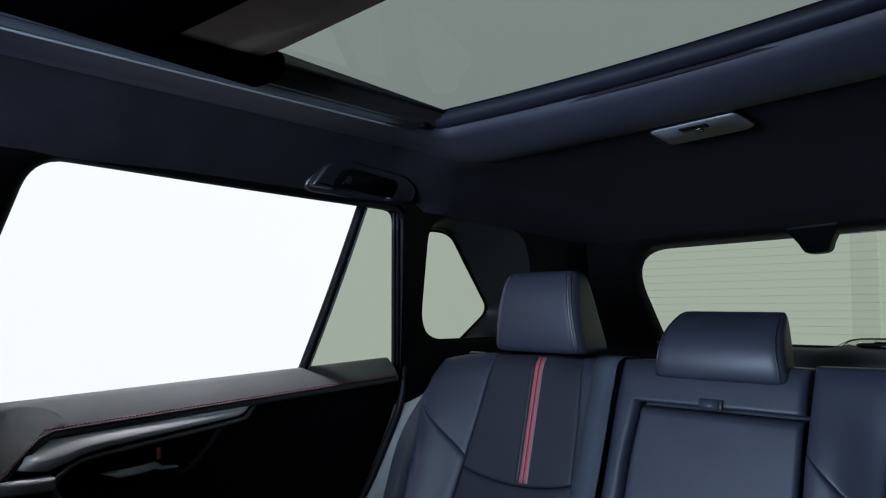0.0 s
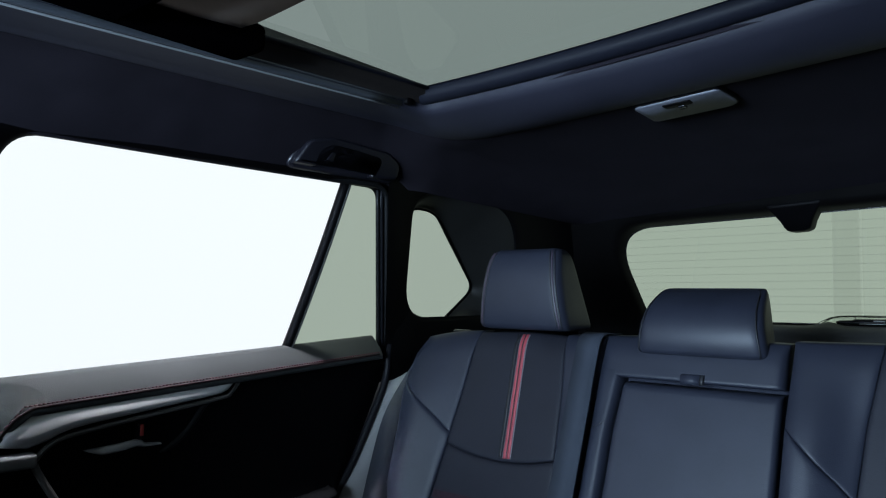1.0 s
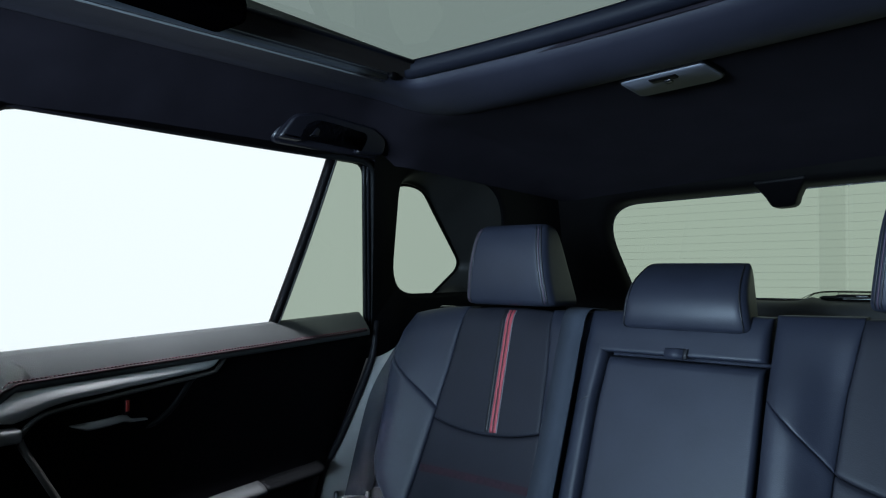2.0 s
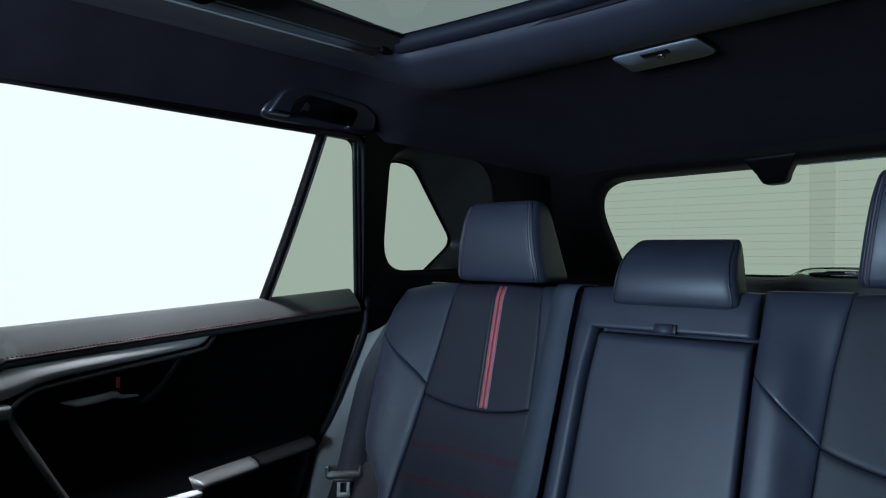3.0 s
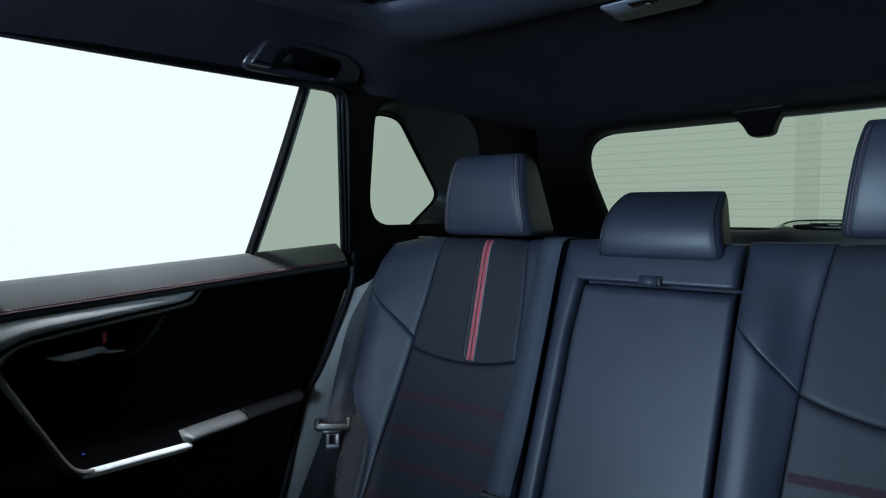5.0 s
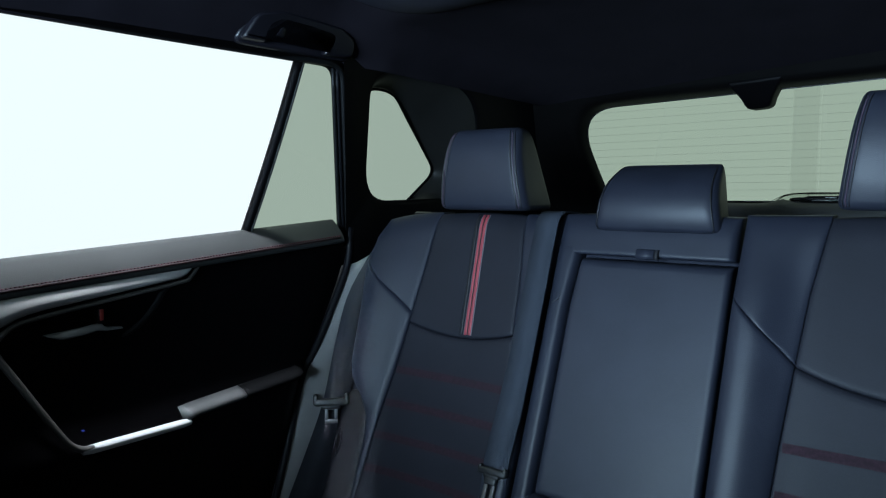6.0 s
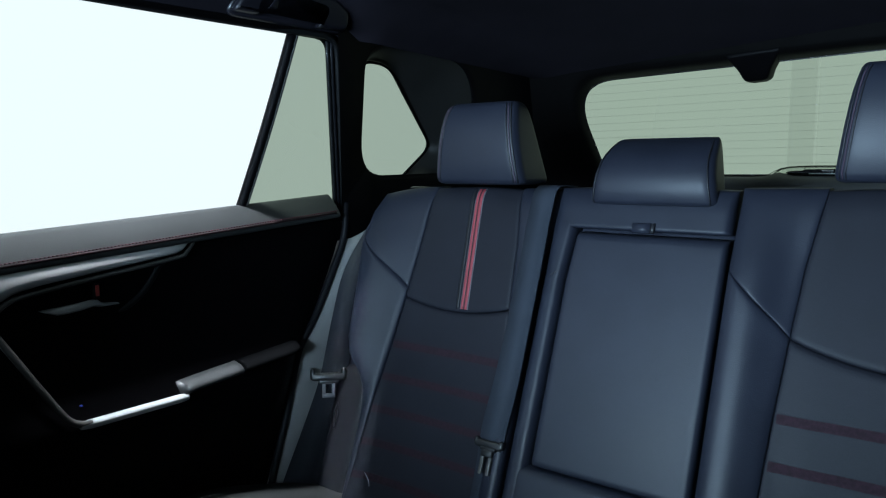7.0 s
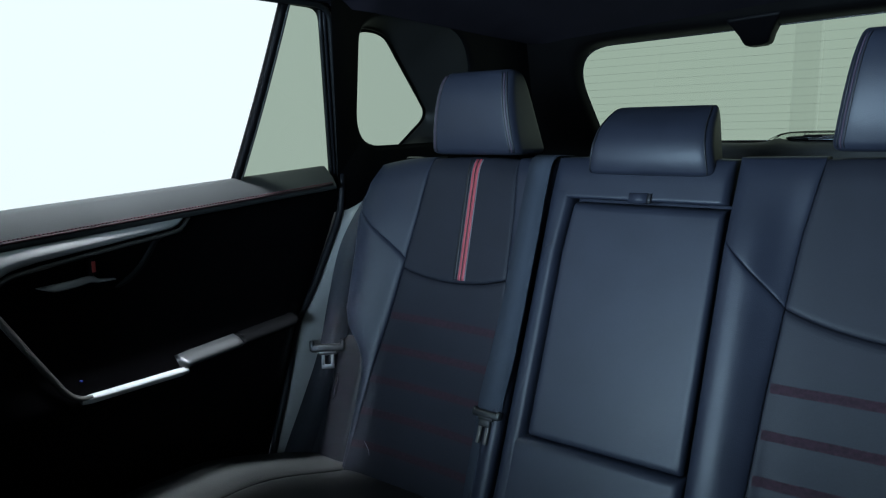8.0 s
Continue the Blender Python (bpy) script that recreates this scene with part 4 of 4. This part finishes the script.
right = side_backrest(0.420, 1, 0.267, 0.040, 0.009)

# middle backrest with its fold-down armrest
mid = shell("backrest", -0.172, 0.148, 1.108, seat)
flat_base = lambda x, z: yb(z)
pillow("head_pad", lambda z: -0.176, lambda z: 0.145, lambda u: 1.078, lambda u: 1.153 - 0.003 * (2 * u - 1) ** 2, flat_base, 0.0195, LEATHER, mid, (0.018, 0.012, 0.007, 0.04), keep=(0, 0, 0.35, 0))
border, _ = pillow("border", lambda z: -0.177, lambda z: along([(0.60, -0.1375), (0.99, -0.1375), (1.0735, -0.1305)], z), lambda u: 0.50, lambda u: 1.125, flat_base, 0.0205, LEATHER, mid, (0.018, 0.012, 0.02, 0.045), n=14)
part("seam", tube(smooth_path([Vector((-0.166, yb(0.989) - 0.0195, 0.989)), Vector((-0.156, yb(0.996) - 0.0205, 0.996)), Vector((-0.147, yb(1.001) - 0.0195, 1.001)), Vector((-0.141, yb(1.002) - 0.012, 1.002))]), 0.0009, 6), PIPING, border)
arm, _ = pillow("armrest", lambda z: along([(0.60, -0.1300), (0.99, -0.1300), (1.0735, -0.1235)], z), lambda z: 0.1430, lambda u: 0.677, lambda u: 1.0705, flat_base, 0.021, LEATHER, mid, (0.008, 0.008, 0.008, 0.008), keep=(0.35, 0.35, 0.5, 0.35), label="fold-down leather armrest")
pillow("lower_pad", lambda z: -0.172, lambda z: 0.145, lambda u: 0.48, lambda u: 0.6715, flat_base, 0.021, LEATHER, mid, (0.03, 0.012, 0.02, 0.010), keep=(0, 0, 0, 0.5))
# pull strap: a leather tab; a dark strip paints the shade at its right end
pts = smooth_path([Vector((0.0, yb(1.095) - 0.0165, 1.0930)), Vector((0.0, yb(1.09) - 0.0222, 1.0915)), Vector((0.0, yb(1.082) - 0.0245, 1.0830)), Vector((0.0, yb(1.075) - 0.0205, 1.0765))], 5)
strap = part("pull_strap", ribbon([p + Vector((-0.002, 0, 0)) for p in pts], (1, 0, 0), 0.032, (0, -1, 0.5), 0.0022), LEATHER, arm, "leather pull strap")
part("strap_shade", ribbon([p + Vector((0.0175, 0.001, 0)) for p in pts], (1, 0, 0), 0.007, (0, -1, 0.5), 0.0018), PIPING, strap, "dark strip laid in for the shade at the strap's end")

# release levers on the top edge
for xx in (-0.535, -0.150):
    part("release_lever", round_box(xx - 0.035, xx + 0.035, 1.115, 1.150, 1.128, 1.1465, 0.006, 3), GLOSS_BLACK, left if xx < -0.2 else mid, "glossy black plate")


def headrest(xc, z0, z1, w0, w1, y0, d0, d1, lean, name="headrest", bow=0.0, seams=((0.010, PIPING), (0.0145, PURPLE_THREAD), (0.019, PIPING))):
    """A stuffed headrest: wider and deeper at its foot, rounded at the top."""
    stations = ((0, 0.90), (0.012, 0.955), (0.035, 0.985), (0.08, 1.0), (0.25, 1.0), (0.45, 1.0), (0.65, 1.0), (0.76, 0.998), (0.85, 0.992), (0.91, 0.982), (0.95, 0.965), (0.98, 0.932), (0.995, 0.89), (1.0, 0.83))
    r = 0.024

    def face(t):
        k = along(stations, t)
        return lerp(w0, w1, t) * k, y0 + lean * t + bow * t ** 3.6 - 0.009 * math.sin(math.pi * t) + (1 - k) * 0.14, k

    rows = []
    for t, _ in stations:
        w, f, k = face(t)
        bk = y0 + lerp(d0, d1, t) - (1 - k) * 0.12
        ring = rounded([(-w / 2, f, r), (w / 2, f, r), (w / 2 - 0.012, bk, 0.02), (-w / 2 + 0.012, bk, 0.02)], 8)
        rows.append([Vector((xc + p.x, p.y - 0.004 * (1 - (2 * p.x / w) ** 2) * (1 if p.y < (f + bk) / 2 else 0), lerp(z0, z1, t))) for p in ring])
    ob = part(name, rings(rows), LEATHER, seat, "black leather headrest")
    for sgn in (-1, 1):
        for inset, mt in seams:
            pts = []
            for j in range(18):
                t = lerp(0.03, 0.96, j / 17)
                w, f, k = face(t)
                dip = r * (1 - math.sqrt(min(1, inset / r))) ** 2
                pts.append(Vector((xc + sgn * (w / 2 - inset), f + dip - 0.0002 - 0.004 * (1 - (1 - 2 * inset / w) ** 2), lerp(z0, z1, t))))
            part("seam", tube(pts, 0.0011, 6), mt, ob)
    for dx in (-0.055, 0.055):
        part("post", tube([Vector((xc + dx, y0 + 0.05, z0 - 0.06)), Vector((xc + dx, y0 + 0.05, z0 + 0.02))], 0.006, 10), DARK_SATIN, ob)
    return ob


headrest(-0.3635, 1.154, 1.321, 0.220, 0.174, 1.080, 0.136, 0.082, 0.000, bow=0.008)
headrest(0.386, 1.166, 1.346, 0.217, 0.174, 1.085, 0.116, 0.072, 0.004, bow=0.022)
headrest(0.0045, 1.122, 1.2420, 0.234, 0.200, 1.070, 0.095, 0.112, 0.006, bow=0.072, seams=((0.012, PIPING),))

# cushion
zc = lambda x, y: -(0.492 + 0.080 * smooth((0.95 - y) / 0.37))
for name, xa, xb, hh in (("cushion_bolster", -0.688, -0.520, 0.020), ("cushion_insert", -0.520, -0.215, 0.017), ("cushion_middle", -0.215, 0.215, 0.010), ("cushion_insert", 0.215, 0.575, 0.006), ("cushion_bolster", 0.575, 0.705, 0.020)):
    ra = 0.06 if xa < -0.6 else 0.015
    rb = 0.06 if xb > 0.6 else 0.015
    pillow(name, lambda z, a=xa: a, lambda z, b=xb: b, lambda u: 0.36, lambda u: 0.955, zc, hh, CUSHION, seat, (ra, rb, 0.14, 0.05), axis="z", back=0.16, keep=(0 if ra > 0.02 else 0.8, 0 if rb > 0.02 else 0.8, 0, 0))
part("cushion_base", round_box(-0.64, 0.68, 0.34, 0.95, 0.16, 0.40, 0.03), PLASTIC, seat)


# ---- seat belts ----
def webbing(path, width, across, mat=WEB, bm=None):
    rows = []
    for i, p in enumerate(path):
        d = (path[min(i + 1, len(path) - 1)] - path[max(i - 1, 0)]).normalized()
        a = Vector(across(i / (len(path) - 1)))
        a = (a - d * a.dot(d)).normalized() * width / 2
        n = d.cross(a).normalized() * 0.0009
        rows.append([p - a - n, p + a - n, p + a + n, p - a + n])
    return rings(rows, bm)


belt = thing("seat_belt", (-0.66, 0.86, 0.5), "grey-black outer seat belt with a metal tongue", "seat belt", "rear seat belts")
path = smooth_path([(-0.600, 1.215, 1.110), (-0.608, 1.150, 1.105), (-0.618, 1.100, 1.075), (-0.632, 1.058, 1.020), (-0.640, 1.008, 0.945), (-0.643, 0.974, 0.844), (-0.641, 0.936, 0.730), (-0.643, 0.889, 0.634), (-0.648, 0.832, 0.525), (-0.650, 0.815, 0.48)])
part("webbing", webbing(path, 0.055, lambda t: Vector((lerp(1.0, 0.45, smooth(t / 0.35)) if t < 0.35 else lerp(0.45, 0.70, smooth((t - 0.35) / 0.3)), lerp(0.1, 0.72, smooth(t / 0.35)), 0.0))), WEB, belt)
path = smooth_path([(-0.648, 0.932, 0.712), (-0.636, 0.905, 0.645), (-0.630, 0.872, 0.565), (-0.630, 0.855, 0.50)])
part("lap_webbing", webbing(path, 0.050, lambda t: (0.72, 0.70, 0.0)), WEB, belt)
TM = Matrix.Translation((-0.635, 0.919, 0.7410)) @ Euler((radians(-14), radians(0), radians(46))).to_matrix().to_4x4()


def tongue(m, parent, mt_head, mt_blade, twin=False):
    bm = bmesh.new()
    round_box(-0.033, 0.033, -0.006, 0.006, -0.008, 0.008, 0.005, 3, bm=bm)
    for sgn in (-1, 1):
        round_box(sgn * 0.030 - 0.005, sgn * 0.030 + 0.005, -0.006, 0.006, -0.006, 0.012 if twin else 0.017, 0.004, 2, bm=bm)
    round_box(-0.019, 0.019, -0.005, 0.005, -0.013, -0.004, 0.003, 2, bm=bm)
    if twin:
        round_box(-0.014, 0.014, -0.005, 0.005, -0.026, -0.010, 0.003, 2, bm=bm)
    bm.transform(m)
    h = part("tongue", bm, mt_head, parent, "black plastic tongue head")
    bm = bmesh.new()
    if twin:
        for sgn in (-1, 1):
            round_box(sgn * 0.009 - 0.0045, sgn * 0.009 + 0.0045, -0.002, 0.002, -0.062, -0.02, 0.0015, 2, bm=bm)
    else:
        for x0, x1, z0, z1 in ((-0.0125, -0.006, -0.034, -0.006), (0.006, 0.0125, -0.034, -0.006), (-0.0125, 0.0125, -0.040, -0.032), (-0.0125, 0.0125, -0.014, -0.006)):
            round_box(x0, x1, -0.0016, 0.0016, z0, z1, 0.0008, 1, bm=bm)
    bm.transform(m)
    part("blade", bm, mt_blade, h, "bare metal blade")
    return h


tongue(TM @ Matrix.Scale(1.1, 4), belt, TONGUE, BLADE)
part("anchor_slot", tube(smooth_path([(-0.604, 0.915, 0.692), (-0.596, 0.908, 0.668), (-0.602, 0.901, 0.640), (-0.607, 0.906, 0.660), (-0.604, 0.915, 0.692)]), 0.0018, 6), DARK_RUBBER, belt)

belt2 = thing("seat_belt", (-0.2, 0.9, 0.6), "grey-black middle seat belt hanging over the backrest", "seat belt", "rear seat belts")
f = 0.034
path = smooth_path([(-0.195, 1.150, 1.152), (-0.197, yb(1.145) - f + 0.01, 1.150), (-0.198, yb(1.10) - f, 1.10), (-0.195, yb(1.0) - f - 0.004, 1.0), (-0.194, yb(0.9) - f - 0.006, 0.9), (-0.197, yb(0.8) - f - 0.004, 0.8), (-0.204, yb(0.725) - f, 0.725), (-0.206, yb(0.66) - f + 0.010, 0.66), (-0.207, yb(0.58) - f + 0.014, 0.58), (-0.207, yb(0.52) - f + 0.02, 0.52)])
part("webbing", webbing(path, 0.052, lambda t: (0.98, lerp(-0.16, -0.02, smooth((t - 0.4) / 0.2)), 0.0)), WEB_LIT, belt2)
TM2 = Matrix.Translation((-0.205, yb(0.701) - f - 0.006, 0.701)) @ Euler((radians(-21), 0, 0)).to_matrix().to_4x4()
tongue(TM2 @ Matrix.Scale(0.85, 4), belt2, TONGUE, DARK_SATIN, twin=True)

# small pale fastener loop at the foot of the backrest
part("tag", tube(smooth_path([(-0.4860, 0.8705, 0.5835), (-0.4790, 0.8690, 0.5770), (-0.4720, 0.8670, 0.5690), (-0.4690, 0.8650, 0.5600)]), lambda t: 0.0003 + 0.0006 * math.sin(math.pi * t), 6), GREY_EDGE, left, "small pale thread loop")
